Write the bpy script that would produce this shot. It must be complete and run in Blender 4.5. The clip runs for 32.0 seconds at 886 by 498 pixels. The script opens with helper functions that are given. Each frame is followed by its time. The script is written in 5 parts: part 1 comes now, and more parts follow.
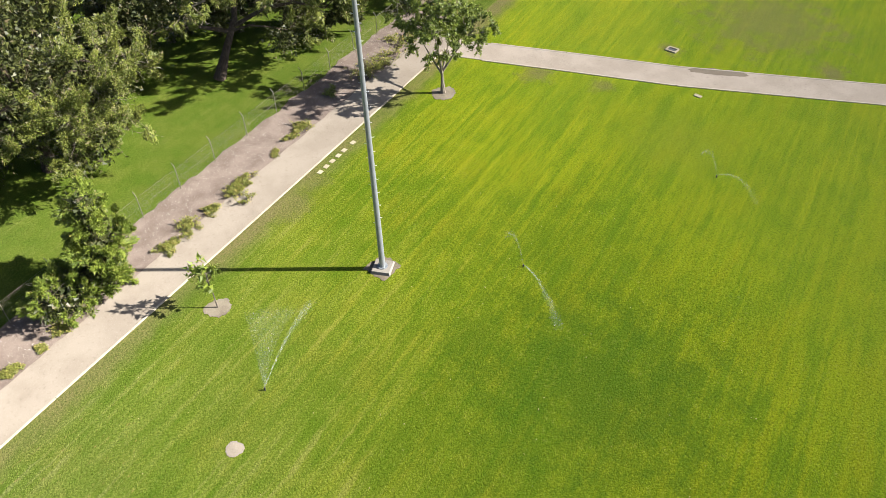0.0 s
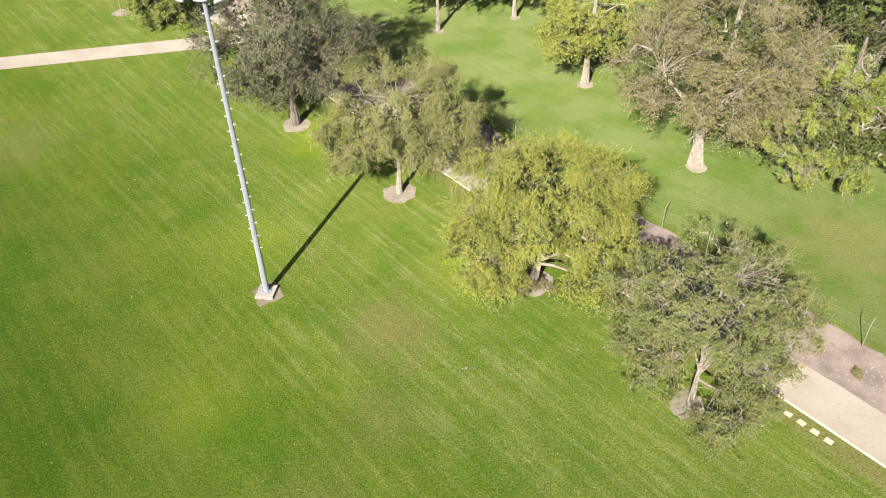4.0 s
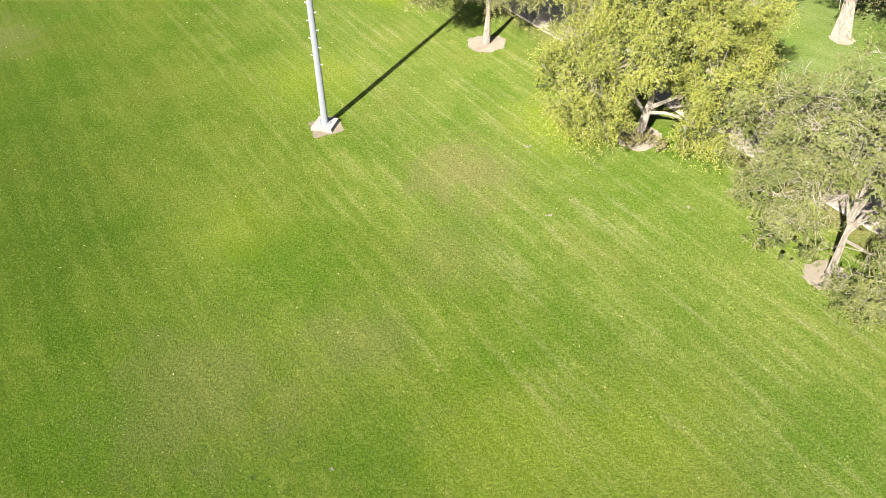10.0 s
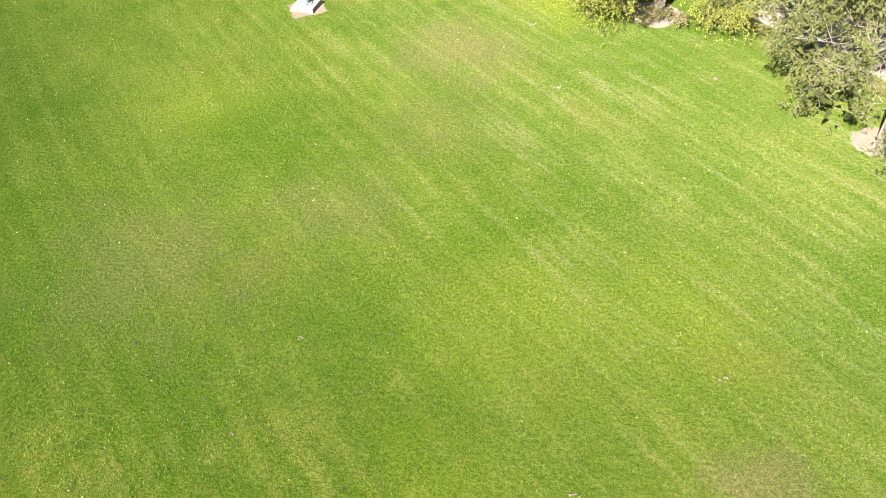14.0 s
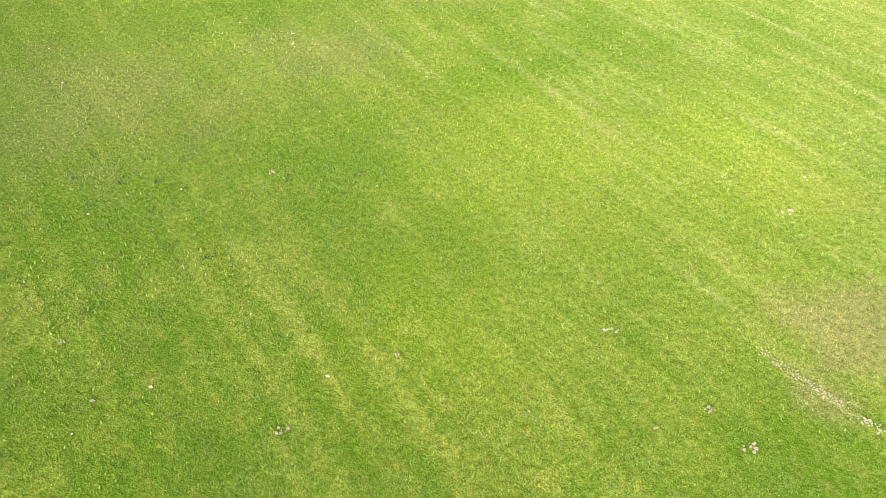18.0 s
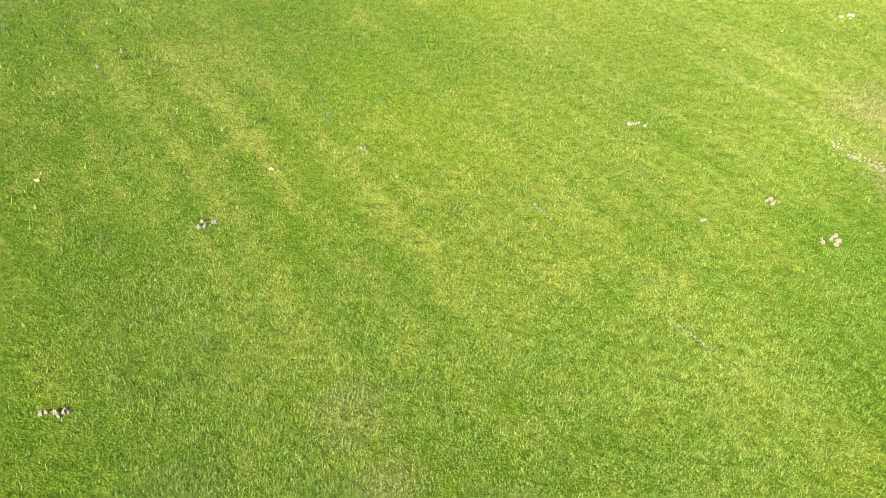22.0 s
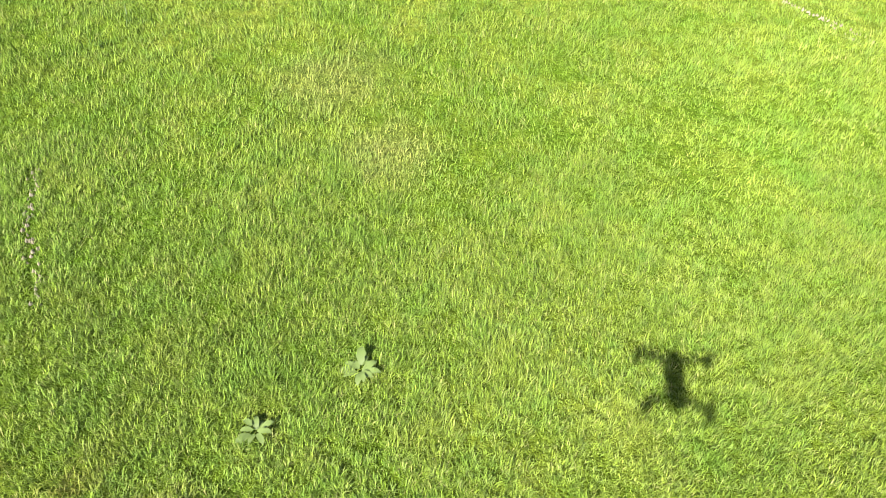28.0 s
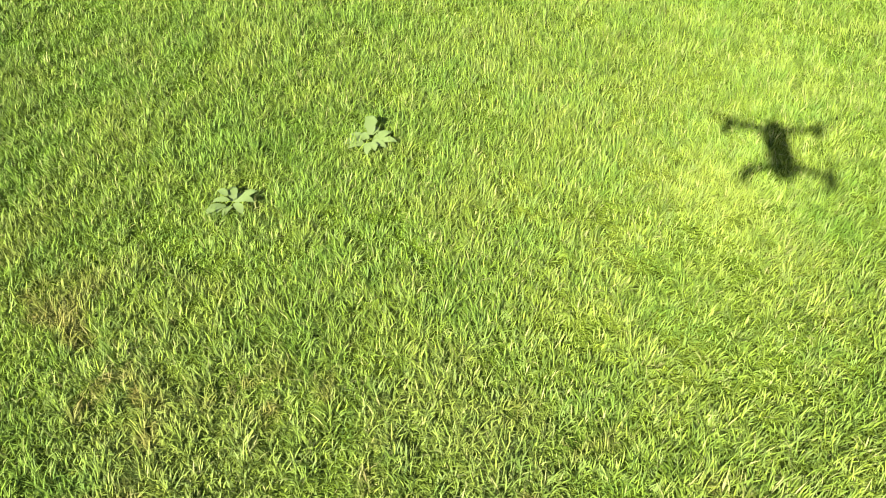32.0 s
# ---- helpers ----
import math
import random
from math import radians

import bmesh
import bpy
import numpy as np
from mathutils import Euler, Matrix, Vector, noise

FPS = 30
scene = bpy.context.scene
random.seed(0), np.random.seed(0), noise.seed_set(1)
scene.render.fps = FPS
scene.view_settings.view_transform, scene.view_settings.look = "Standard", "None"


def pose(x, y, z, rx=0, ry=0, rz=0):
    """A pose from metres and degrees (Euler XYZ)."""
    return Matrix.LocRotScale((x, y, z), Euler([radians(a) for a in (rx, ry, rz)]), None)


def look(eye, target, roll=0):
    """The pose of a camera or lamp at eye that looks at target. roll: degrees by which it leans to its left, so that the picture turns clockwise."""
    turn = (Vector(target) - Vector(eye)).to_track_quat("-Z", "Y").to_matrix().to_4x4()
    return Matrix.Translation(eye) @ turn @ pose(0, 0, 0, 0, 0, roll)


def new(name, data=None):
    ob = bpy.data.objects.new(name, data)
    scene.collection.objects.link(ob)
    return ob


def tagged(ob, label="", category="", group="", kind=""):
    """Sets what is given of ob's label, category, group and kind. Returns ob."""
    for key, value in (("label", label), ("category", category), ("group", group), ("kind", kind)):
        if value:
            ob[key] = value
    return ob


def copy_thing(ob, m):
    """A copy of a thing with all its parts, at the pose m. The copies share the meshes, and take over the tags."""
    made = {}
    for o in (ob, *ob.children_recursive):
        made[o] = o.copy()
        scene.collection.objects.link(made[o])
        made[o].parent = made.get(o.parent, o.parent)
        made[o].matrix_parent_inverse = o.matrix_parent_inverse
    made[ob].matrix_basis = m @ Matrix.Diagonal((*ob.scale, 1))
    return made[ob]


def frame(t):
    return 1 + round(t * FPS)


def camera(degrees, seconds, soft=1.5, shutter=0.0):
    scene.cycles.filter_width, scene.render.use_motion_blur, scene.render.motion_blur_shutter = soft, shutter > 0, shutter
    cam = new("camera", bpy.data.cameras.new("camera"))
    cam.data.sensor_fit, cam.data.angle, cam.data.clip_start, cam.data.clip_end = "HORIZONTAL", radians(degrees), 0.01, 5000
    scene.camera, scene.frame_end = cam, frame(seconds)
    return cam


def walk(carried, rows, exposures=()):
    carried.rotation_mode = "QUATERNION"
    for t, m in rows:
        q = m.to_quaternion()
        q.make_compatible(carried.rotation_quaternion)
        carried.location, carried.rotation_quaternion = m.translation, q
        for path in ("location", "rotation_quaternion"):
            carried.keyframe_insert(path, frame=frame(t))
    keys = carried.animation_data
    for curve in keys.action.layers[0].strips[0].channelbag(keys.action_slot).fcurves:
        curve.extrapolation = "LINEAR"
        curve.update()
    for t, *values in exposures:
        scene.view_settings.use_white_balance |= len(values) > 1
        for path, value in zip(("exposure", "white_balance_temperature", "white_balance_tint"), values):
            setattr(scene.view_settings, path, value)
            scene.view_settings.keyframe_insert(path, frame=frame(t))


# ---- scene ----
EXPOSURES = [(0, 1.95, 6500, 10), (1, 1.75, 6500, 13.5), (2, 1.60, 6500, 13.5), (3, 1.62, 6500, 12.5), (4, 1.74, 6500, 10), (7, 1.95, 6500, 10), (9, 2.05, 6500, 10), (13, 2.20, 6500, 10),
             (16, 2.36, 6500, 10), (21, 2.39, 6500, 10), (24, 2.37, 6500, 10), (25.5, 2.44, 6500, 10), (28, 2.60, 6500, 10), (32, 2.55, 6500, 10)]
cam = camera(58.0, 32.0, soft=0.9)
PATH = [
    (0, (-0.988, 0.279, 27.754), (0.38, -0.252, 26.395), -2.0),
    (0.5, (-1.255, 0.22, 27.799), (0.211, 0.026, 26.452), -2.3),
    (1, (-1.198, 0.176, 27.63), (0.281, 0.357, 26.296), -2.1),
    (1.5, (-1.203, 0.127, 27.576), (0.198, 0.667, 26.255), -1.9),
    (2, (-1.047, -0.029, 27.639), (0.173, 0.853, 26.323), -1.8),
    (2.5, (-0.893, -0.214, 27.668), (0.048, 0.97, 26.359), -1.5),
    (3, (-0.785, -0.44, 27.379), (-0.194, 0.969, 26.088), -1.0),
    (3.5, (-0.357, -0.678, 27.428), (-0.119, 0.834, 26.142), -0.9),
    (4, (0.086, -0.815, 27.508), (0.128, 0.716, 26.223), -1.2),
    (4.5, (0.184, -0.927, 27.287), (0.14, 0.607, 26.004), -1.2),
    (6.5, (0.291, -0.817, 24.779), (0.147, 0.7, 23.484), -1.2),
    (7, (0.237, -0.597, 23.977), (0.091, 0.914, 22.674), -1.2),
    (7.5, (0.208, -0.519, 23.051), (0.057, 0.989, 21.746), -1.2),
    (8, (0.034, -0.4, 22.26), (-0.112, 1.102, 20.948), -1.2),
    (8.5, (-0.014, -0.299, 21.497), (-0.16, 1.198, 20.179), -1.1),
    (9, (-0.07, -0.237, 20.693), (-0.215, 1.257, 19.371), -1.0),
    (9.5, (-0.058, -0.26, 19.849), (-0.205, 1.235, 18.529), -1.1),
    (10, (-0.07, -0.231, 19.033), (-0.217, 1.263, 17.711), -1.0),
    (10.5, (0.012, -0.234, 18.312), (-0.141, 1.258, 16.99), -1.3),
    (11, (-0.011, -0.261, 17.628), (-0.159, 1.231, 16.305), -1.1),
    (11.5, (0.043, -0.346, 17.007), (-0.106, 1.144, 15.681), -1.1),
    (12, (0.071, -0.342, 16.382), (-0.076, 1.145, 15.053), -1.2),
    (12.5, (0.108, -0.277, 15.698), (-0.04, 1.21, 14.369), -1.2),
    (13, (0.128, -0.171, 15.038), (-0.022, 1.316, 13.708), -1.3),
    (13.5, (0.149, -0.129, 14.369), (-0.004, 1.357, 13.039), -1.4),
    (15.5, (0.051, -0.023, 11.989), (-0.101, 1.456, 10.651), -1.2),
    (16, (0.033, -0.009, 11.376), (-0.119, 1.471, 10.039), -1.2),
    (16.5, (0.036, -0.014, 10.73), (-0.118, 1.469, 9.397), -1.2),
    (17, (0.099, 0.007, 10.18), (-0.062, 1.486, 8.843), -1.5),
    (17.5, (0.05, -0.012, 9.605), (-0.106, 1.468, 8.268), -1.4),
    (18, (0.005, -0.043, 9.062), (-0.144, 1.436, 7.725), -1.1),
    (18.5, (0.018, -0.028, 8.579), (-0.13, 1.447, 7.236), -1.1),
    (19, (-0.029, -0.088, 8.032), (-0.167, 1.392, 6.695), -0.8),
    (19.5, (-0.001, -0.097, 7.532), (-0.14, 1.384, 6.195), -0.8),
    (20, (0.031, -0.086, 7.031), (-0.106, 1.398, 5.697), -0.7),
    (20.5, (0.061, -0.031, 6.567), (-0.074, 1.453, 5.234), -0.7),
    (21, (0.057, 0.048, 6.12), (-0.074, 1.531, 4.785), -0.6),
    (21.5, (0.049, 0.084, 5.659), (-0.078, 1.57, 4.326), -0.5),
    (22, (0.062, 0.136, 5.231), (-0.063, 1.621, 3.897), -0.4),
    (22.5, (0.054, 0.187, 4.809), (-0.068, 1.67, 3.472), -0.3),
    (23, (0.036, 0.218, 4.422), (-0.088, 1.698, 3.083), -0.4),
    (23.5, (0.072, 0.244, 4.048), (-0.057, 1.721, 2.705), -0.5),
    (24, (0.038, 0.302, 3.779), (-0.084, 1.771, 2.427), -0.3),
    (24.5, (-0.047, 0.301, 3.587), (-0.165, 1.766, 2.23), -0.3),
    (25, (-0.153, 0.203, 3.336), (-0.26, 1.677, 1.988), -0.1),
    (25.5, (-0.205, 0.118, 3.172), (-0.311, 1.587, 1.819), -0.1),
    (27.5, (-0.228, 0.181, 2.579), (-0.3, 1.615, 1.186), 1.0),
    (28, (-0.2, 0.185, 2.395), (-0.267, 1.622, 1.005), 1.1),
    (28.5, (-0.21, 0.122, 2.215), (-0.277, 1.563, 0.831), 1.1),
    (29, (-0.231, 0.071, 2.031), (-0.294, 1.515, 0.649), 1.1),
    (29.5, (-0.276, 0.044, 1.836), (-0.341, 1.491, 0.457), 1.0),
    (30, (-0.335, 0.036, 1.715), (-0.402, 1.48, 0.333), 0.8),
    (30.5, (-0.348, 0.052, 1.634), (-0.415, 1.491, 0.247), 0.7),
    (31, (-0.325, 0.06, 1.541), (-0.395, 1.503, 0.157), 0.5),
    (31.5, (-0.31, 0.085, 1.453), (-0.375, 1.524, 0.065), 0.5),
    (32, (-0.287, 0.141, 1.377), (-0.352, 1.58, -0.011), 0.5),
]
walk(cam, [(t, look(eye, target, roll)) for t, eye, target, roll in PATH], EXPOSURES)

# ---- world and sun ----
SUN_AZ, SUN_EL = radians(203.5), radians(34.6)      # compass bearing of the sun from +y towards +x
TO_SUN = Vector((math.sin(SUN_AZ) * math.cos(SUN_EL), math.cos(SUN_AZ) * math.cos(SUN_EL), math.sin(SUN_EL)))
world = bpy.data.worlds.new("sky")
scene.world = world
world.use_nodes = True
wn = world.node_tree
wn.nodes.clear()
sky = wn.nodes.new("ShaderNodeTexSky")
sky.sky_type, sky.sun_disc = "NISHITA", False
sky.sun_elevation, sky.sun_rotation = SUN_EL, SUN_AZ
sky.air_density, sky.dust_density, sky.ozone_density = 0.8, 1.8, 0.8      # a slightly hazy sky
sky_bg = wn.nodes.new("ShaderNodeBackground")
sky_bg.inputs["Strength"].default_value = 0.05
sky_out = wn.nodes.new("ShaderNodeOutputWorld")
wn.links.new(sky.outputs[0], sky_bg.inputs["Color"])
wn.links.new(sky_bg.outputs[0], sky_out.inputs["Surface"])
sun = new("sun", bpy.data.lights.new("sun", "SUN"))
sun.data.energy, sun.data.angle, sun.data.color = 5.0, radians(0.53), (1.0, 0.94, 0.84)
sun.rotation_euler = TO_SUN.to_track_quat("Z", "Y").to_euler()

# ---- node helpers ----


class Nodes:
    """A material and short ways to wire it."""

    def __init__(self, name):
        self.mat = bpy.data.materials.new(name)
        self.mat.use_nodes = True
        self.tree = self.mat.node_tree
        self.tree.nodes.clear()
        self.where = None

    def put(self, socket, value):
        if isinstance(value, bpy.types.NodeSocket):
            self.tree.links.new(value, socket)
        elif isinstance(value, tuple) and len(value) == 3 and socket.type == "RGBA":
            socket.default_value = (*value, 1)
        else:
            socket.default_value = value

    def node(self, kind, **values):
        n = self.tree.nodes.new(kind)
        for key, value in values.items():
            self.put(n.inputs[key.replace("_", " ")], value)
        return n

    def math(self, op, a, b=0.0, c=0.0, clamp=False):
        n = self.tree.nodes.new("ShaderNodeMath")
        n.operation, n.use_clamp = op, clamp
        for i, value in enumerate((a, b, c)):
            self.put(n.inputs[i], value)
        return n.outputs[0]

    def step(self, value, lo, hi, a=0.0, b=1.0):
        n = self.tree.nodes.new("ShaderNodeMapRange")
        n.interpolation_type = "SMOOTHSTEP"
        for i, x in enumerate((value, lo, hi, a, b)):
            self.put(n.inputs[i], x)
        return n.outputs[0]

    def mix(self, fac, a, b, blend="MIX"):
        n = self.tree.nodes.new("ShaderNodeMix")
        n.data_type, n.blend_type = "RGBA", blend
        self.put(n.inputs[0], fac)
        self.put(n.inputs[6], a)
        self.put(n.inputs[7], b)
        return n.outputs[2]

    def place(self):
        if self.where is None:
            self.where = self.tree.nodes.new("ShaderNodeNewGeometry").outputs["Position"]
        return self.where

    def object_place(self):
        return self.tree.nodes.new("ShaderNodeTexCoord").outputs["Object"]

    def xyz(self, x, y, z):
        n = self.tree.nodes.new("ShaderNodeCombineXYZ")
        for i, value in enumerate((x, y, z)):
            self.put(n.inputs[i], value)
        return n.outputs[0]

    def split(self, v):
        n = self.tree.nodes.new("ShaderNodeSeparateXYZ")
        self.put(n.inputs[0], v)
        return n.outputs

    def noise(self, v, scale, detail=3.0, rough=0.55):
        n = self.node("ShaderNodeTexNoise", Vector=v, Scale=scale, Detail=detail, Roughness=rough)
        return n.outputs[0]

    def island(self):
        return self.tree.nodes.new("ShaderNodeNewGeometry").outputs["Random Per Island"]

    def bump(self, height, strength=0.4, distance=0.02):
        return self.node("ShaderNodeBump", Strength=strength, Distance=distance, Height=height).outputs[0]

    def surface(self, color, rough=0.8, metal=0.0, normal=None, spec=0.3, matte=1.0):
        n = self.node("ShaderNodeBsdfPrincipled", Base_Color=color, Roughness=rough, Metallic=metal)
        n.inputs["Specular IOR Level"].default_value = spec
        n.inputs["Diffuse Roughness"].default_value = matte
        if normal is not None:
            self.put(n.inputs["Normal"], normal)
        return n.outputs[0]

    def out(self, shader):
        n = self.tree.nodes.new("ShaderNodeOutputMaterial")
        self.put(n.inputs["Surface"], shader)
        return self.mat


UX, UY = 0.611, -0.791           # along the gravel path
VX, VY = 0.791, 0.611            # across it, away from the playing field


def on_path(u, v):
    return UX * u + VX * v, UY * u + VY * v


# worn and bare places in the turf: x, y, radius, strength
WORN = [
    (5.3, 8.6, 1.4, 0.62), (4.7, 7.3, 0.6, 0.5), (-1.7, 26.1, 2.8, 0.55), (-9.0, 14.2, 3.4, 0.32), (-4.6, 16.7, 2.2, 0.32), (-29.5, 46.5, 1.8, 0.75),
    (-27.0, 36.0, 3.0, 0.40), (-26.0, 44.0, 4.0, 0.32), (39.8, -41.4, 6.0, 0.6), (40.4, -22.9, 1.5, 0.75), (33.6, -4.2, 1.4, 0.75),
    (35.0, -6.0, 1.0, 0.6), (18.4, 16.2, 1.2, 0.75), (17.0, 17.6, 0.9, 0.6), (22.5, 31.0, 4.0, 0.55), (-2.0, 21.0, 2.2, 0.28), (-0.9, 0.95, 0.40, 0.12), (-0.25, 0.95, 0.30, 0.15), (-0.6, 3.37, 0.3, 0.3), (-1.0, 3.9, 0.4, 0.3),
    (39.1, -32.7, 0.9, 0.9), (37.2, -26.0, 0.9, 0.6), (32.2, -40.2, 1.4, 0.8),
]
# lusher, wetter places
LUSH = [(16.4, -13.0, 5.6, 0.95), (-8.0, 20.0, 2.5, 0.7), (1.0, 17.5, 1.8, 0.5), (3.5, 26.0, 2.2, 0.6), (-1.0, 9.5, 1.6, 0.5), (3.8, 5.4, 1.6, 0.7),
        (-2.6, 3.6, 1.3, 0.6), (1.5, 3.7, 1.3, 0.32), (-1.3, 1.0, 0.5, 0.5), (0.25, 1.1, 0.35, 0.4), (-1.9, 2.9, 1.2, 0.9), (-1.0, 2.5, 0.8, 0.7), (-3.6, 5.2, 1.2, 0.6), (-6.5, 10.5, 2.2, 0.6), (-6.4, 6.2, 1.5, 0.7), (-5.6, 8.0, 1.2, 0.4), (-4.2, 4.9, 1.0, 0.6), (24.0, -16.0, 5.0, 0.4), (10.0, 33.0, 5.0, 0.4), (20.7, -9.8, 2.0, 0.6), (14.5, -9.0, 2.5, 0.6), (-11.7, 12.5, 2.0, 0.7), (-0.5, 15.8, 1.4, 0.6), (-3.1, 12.4, 1.6, 0.6)]
# brighter yellow-green places
PALE_GREEN = [(-10.0, 21.9, 1.8, 0.35), (2.2, 30.0, 2.0, 0.8), (-9.5, 33.0, 2.4, 0.5), (30.0, -26.8, 3.0, 0.6), (-6.2, 43.5, 2.2, 0.8), (-1.0, 8.2, 1.5, 0.35), (0.2, 12.8, 2.2, 0.35), (4.2, 13.4, 2.0, 0.4)]


def turf_color(n):
    """The colour of the turf by its place: mown streaks, lush and worn patches, dry tips."""
    x, y, _ = n.split(n.place())
    flat = n.xyz(x, y, 0.0)
    u = n.math("ADD", n.math("MULTIPLY", x, UX), n.math("MULTIPLY", y, UY))
    v = n.math("ADD", n.math("MULTIPLY", x, VX), n.math("MULTIPLY", y, VY))
    big = n.noise(flat, 0.11, 3.0)
    mid = n.noise(flat, 0.75, 4.0, 0.6)
    fine = n.noise(flat, 5.0, 3.0, 0.6)
    # mown and wheel-worn streaks along the path's direction, a fainter set across them
    wander = n.math("MULTIPLY", n.noise(flat, 1.3, 2.0), 0.9)
    streak = n.noise(n.xyz(n.math("MULTIPLY", u, 0.15), n.math("ADD", n.math("MULTIPLY", v, 2.9), wander), 3.0), 1.0, 3.0, 0.6)
    rows = n.noise(n.xyz(n.math("MULTIPLY", u, 0.03), n.math("MULTIPLY", v, 0.62), 9.0), 1.0, 2.0, 0.5)
    w = n.math("ADD", n.math("MULTIPLY", x, 0.95), n.math("MULTIPLY", y, -0.32))
    q = n.math("ADD", n.math("MULTIPLY", x, 0.32), n.math("MULTIPLY", y, 0.95))
    lattice = n.noise(n.xyz(n.math("MULTIPLY", q, 0.16), n.math("MULTIPLY", w, 2.3), 41.0), 1.0, 2.0, 0.5)
    tone = n.math("ADD", n.math("MULTIPLY", big, 0.60), n.math("MULTIPLY", mid, 0.28))
    tone = n.math("ADD", tone, n.math("MULTIPLY", streak, 0.55))
    tone = n.math("ADD", tone, n.math("MULTIPLY", n.math("SUBTRACT", fine, 0.5), 0.50))
    tone = n.math("ADD", tone, n.math("MULTIPLY", rows, 0.35))
    ragged = n.math("ADD", mid, n.math("MULTIPLY", n.math("SUBTRACT", fine, 0.5), 0.6))
    worn = n.math("MULTIPLY", n.math("MULTIPLY", n.step(n.math("ADD", v, n.math("MULTIPLY", mid, 1.6)), 24.1, 25.3), n.step(v, 25.2, 25.0)), n.step(big, 0.42, 0.58, 0.40, 0.95))
    reached = []
    for places, edge, core, share in ((WORN, 1.15, 0.25, 1.0), (LUSH, 1.6, 0.1, 0.8), (PALE_GREEN, 1.6, 0.1, 0.8)):
        most = worn if places is WORN else 0.0
        for px, py, r, k in places:
            d = n.math("SQRT", n.math("ADD", n.math("POWER", n.math("SUBTRACT", x, px), 2.0), n.math("POWER", n.math("SUBTRACT", y, py), 2.0)))
            d = n.math("ADD", d, n.math("MULTIPLY", n.math("SUBTRACT", ragged, 0.5), r * 2.4))
            most = n.math("MAXIMUM", most, n.step(d, r * edge, r * core, 0.0, k * share))
        reached.append(most)
    worn, lush, vivid = reached
    color = n.mix(n.step(tone, 0.68, 1.12), TURF_DARK, TURF_LIGHT)
    patch = n.noise(flat, 0.26, 3.0, 0.55)
    color = n.mix(n.step(patch, 0.52, 0.66, 0.0, 0.26), color, (0.140, 0.142, 0.026))
    color = n.mix(n.step(patch, 0.46, 0.34, 0.0, 0.40), color, TURF_LUSH)
    # bleached streaks, strongest towards the row of trees
    pale = n.math("MULTIPLY", n.step(streak, 0.50, 0.70), n.step(mid, 0.35, 0.6, 0.4, 1.0))
    pale = n.math("MULTIPLY", pale, n.math("MULTIPLY", n.step(v, 4.0, 13.0, 0.16, 0.75), n.step(big, 0.36, 0.60, 0.4, 1.0)))
    color = n.mix(pale, color, TURF_DRY)
    # the lower lawn, mown crosswise: broken yellowish streaks between green ones
    here = n.math("MULTIPLY", n.step(n.math("ADD", v, n.math("MULTIPLY", mid, 2.0)), 8.0, 5.0), n.math("MULTIPLY", n.step(y, 2.2, 4.5), n.step(y, 12.5, 8.0)))
    color = n.mix(n.math("MULTIPLY", here, n.step(streak, 0.46, 0.68, 0.0, 0.36)), color, TURF_STRAW)
    color = n.mix(n.math("MULTIPLY", here, n.step(streak, 0.49, 0.34, 0.0, 0.36)), color, TURF_LUSH)
    color = n.mix(n.math("MULTIPLY", here, n.step(lattice, 0.49, 0.34, 0.0, 0.40)), color, TURF_LUSH)
    spots = n.noise(n.xyz(n.math("MULTIPLY", u, 1.6), n.math("MULTIPLY", v, 2.6), 33.0), 1.0, 2.0, 0.5)
    color = n.mix(n.math("MULTIPLY", here, n.step(spots, 0.52, 0.66, 0.0, 0.52)), color, TURF_STRAW)
    rusty = n.noise(n.xyz(n.math("MULTIPLY", u, 2.2), n.math("MULTIPLY", v, 5.0), 71.0), 1.0, 3.0, 0.6)
    color = n.mix(n.math("MULTIPLY", n.math("MULTIPLY", n.step(y, 4.0, 6.0), n.step(y, 15.0, 10.0)), n.step(rusty, 0.60, 0.72, 0.0, 0.55)), color, (0.190, 0.142, 0.048))
    blotch = n.noise(n.xyz(n.math("MULTIPLY", u, 1.0), n.math("MULTIPLY", v, 1.9), 21.0), 1.0, 3.0, 0.55)
    color = n.mix(n.math("MULTIPLY", n.step(blotch, 0.54, 0.70, 0.0, 0.45), n.step(rows, 0.40, 0.60, 0.3, 1.0)), color, TURF_STRAW)
    color = n.mix(n.math("MULTIPLY", n.step(blotch, 0.46, 0.32, 0.0, 0.4), n.step(streak, 0.55, 0.40)), color, TURF_LUSH)
    color = n.mix(n.step(n.noise(flat, 1.9, 4.0, 0.65), 0.56, 0.70, 0.0, 0.22), color, (0.047, 0.096, 0.007))
    tufts = n.math("MULTIPLY", n.step(n.noise(flat, 6.5, 3.0, 0.6), 0.56, 0.68), n.step(big, 0.56, 0.42, 0.15, 1.0))
    color = n.mix(n.math("MULTIPLY", tufts, 0.5), color, (0.036, 0.080, 0.006))
    coarse = n.math("MULTIPLY", n.step(n.noise(flat, 9.0, 4.0, 0.65), 0.54, 0.64), n.math("MULTIPLY", n.step(y, 2.0, 3.4), n.step(y, 9.0, 5.5)))
    color = n.mix(n.math("MULTIPLY", coarse, 0.5), color, (0.040, 0.092, 0.006))
    field = n.math("MULTIPLY", n.step(y, 14.0, -22.0), n.step(v, 26.0, 22.0))
    lines = n.noise(n.xyz(n.math("MULTIPLY", u, 0.07), n.math("ADD", n.math("MULTIPLY", v, 3.4), wander), 57.0), 1.0, 3.0, 0.6)
    color = n.mix(n.math("MULTIPLY", field, n.step(lines, 0.53, 0.68, 0.0, 0.48)), color, (0.172, 0.182, 0.020))
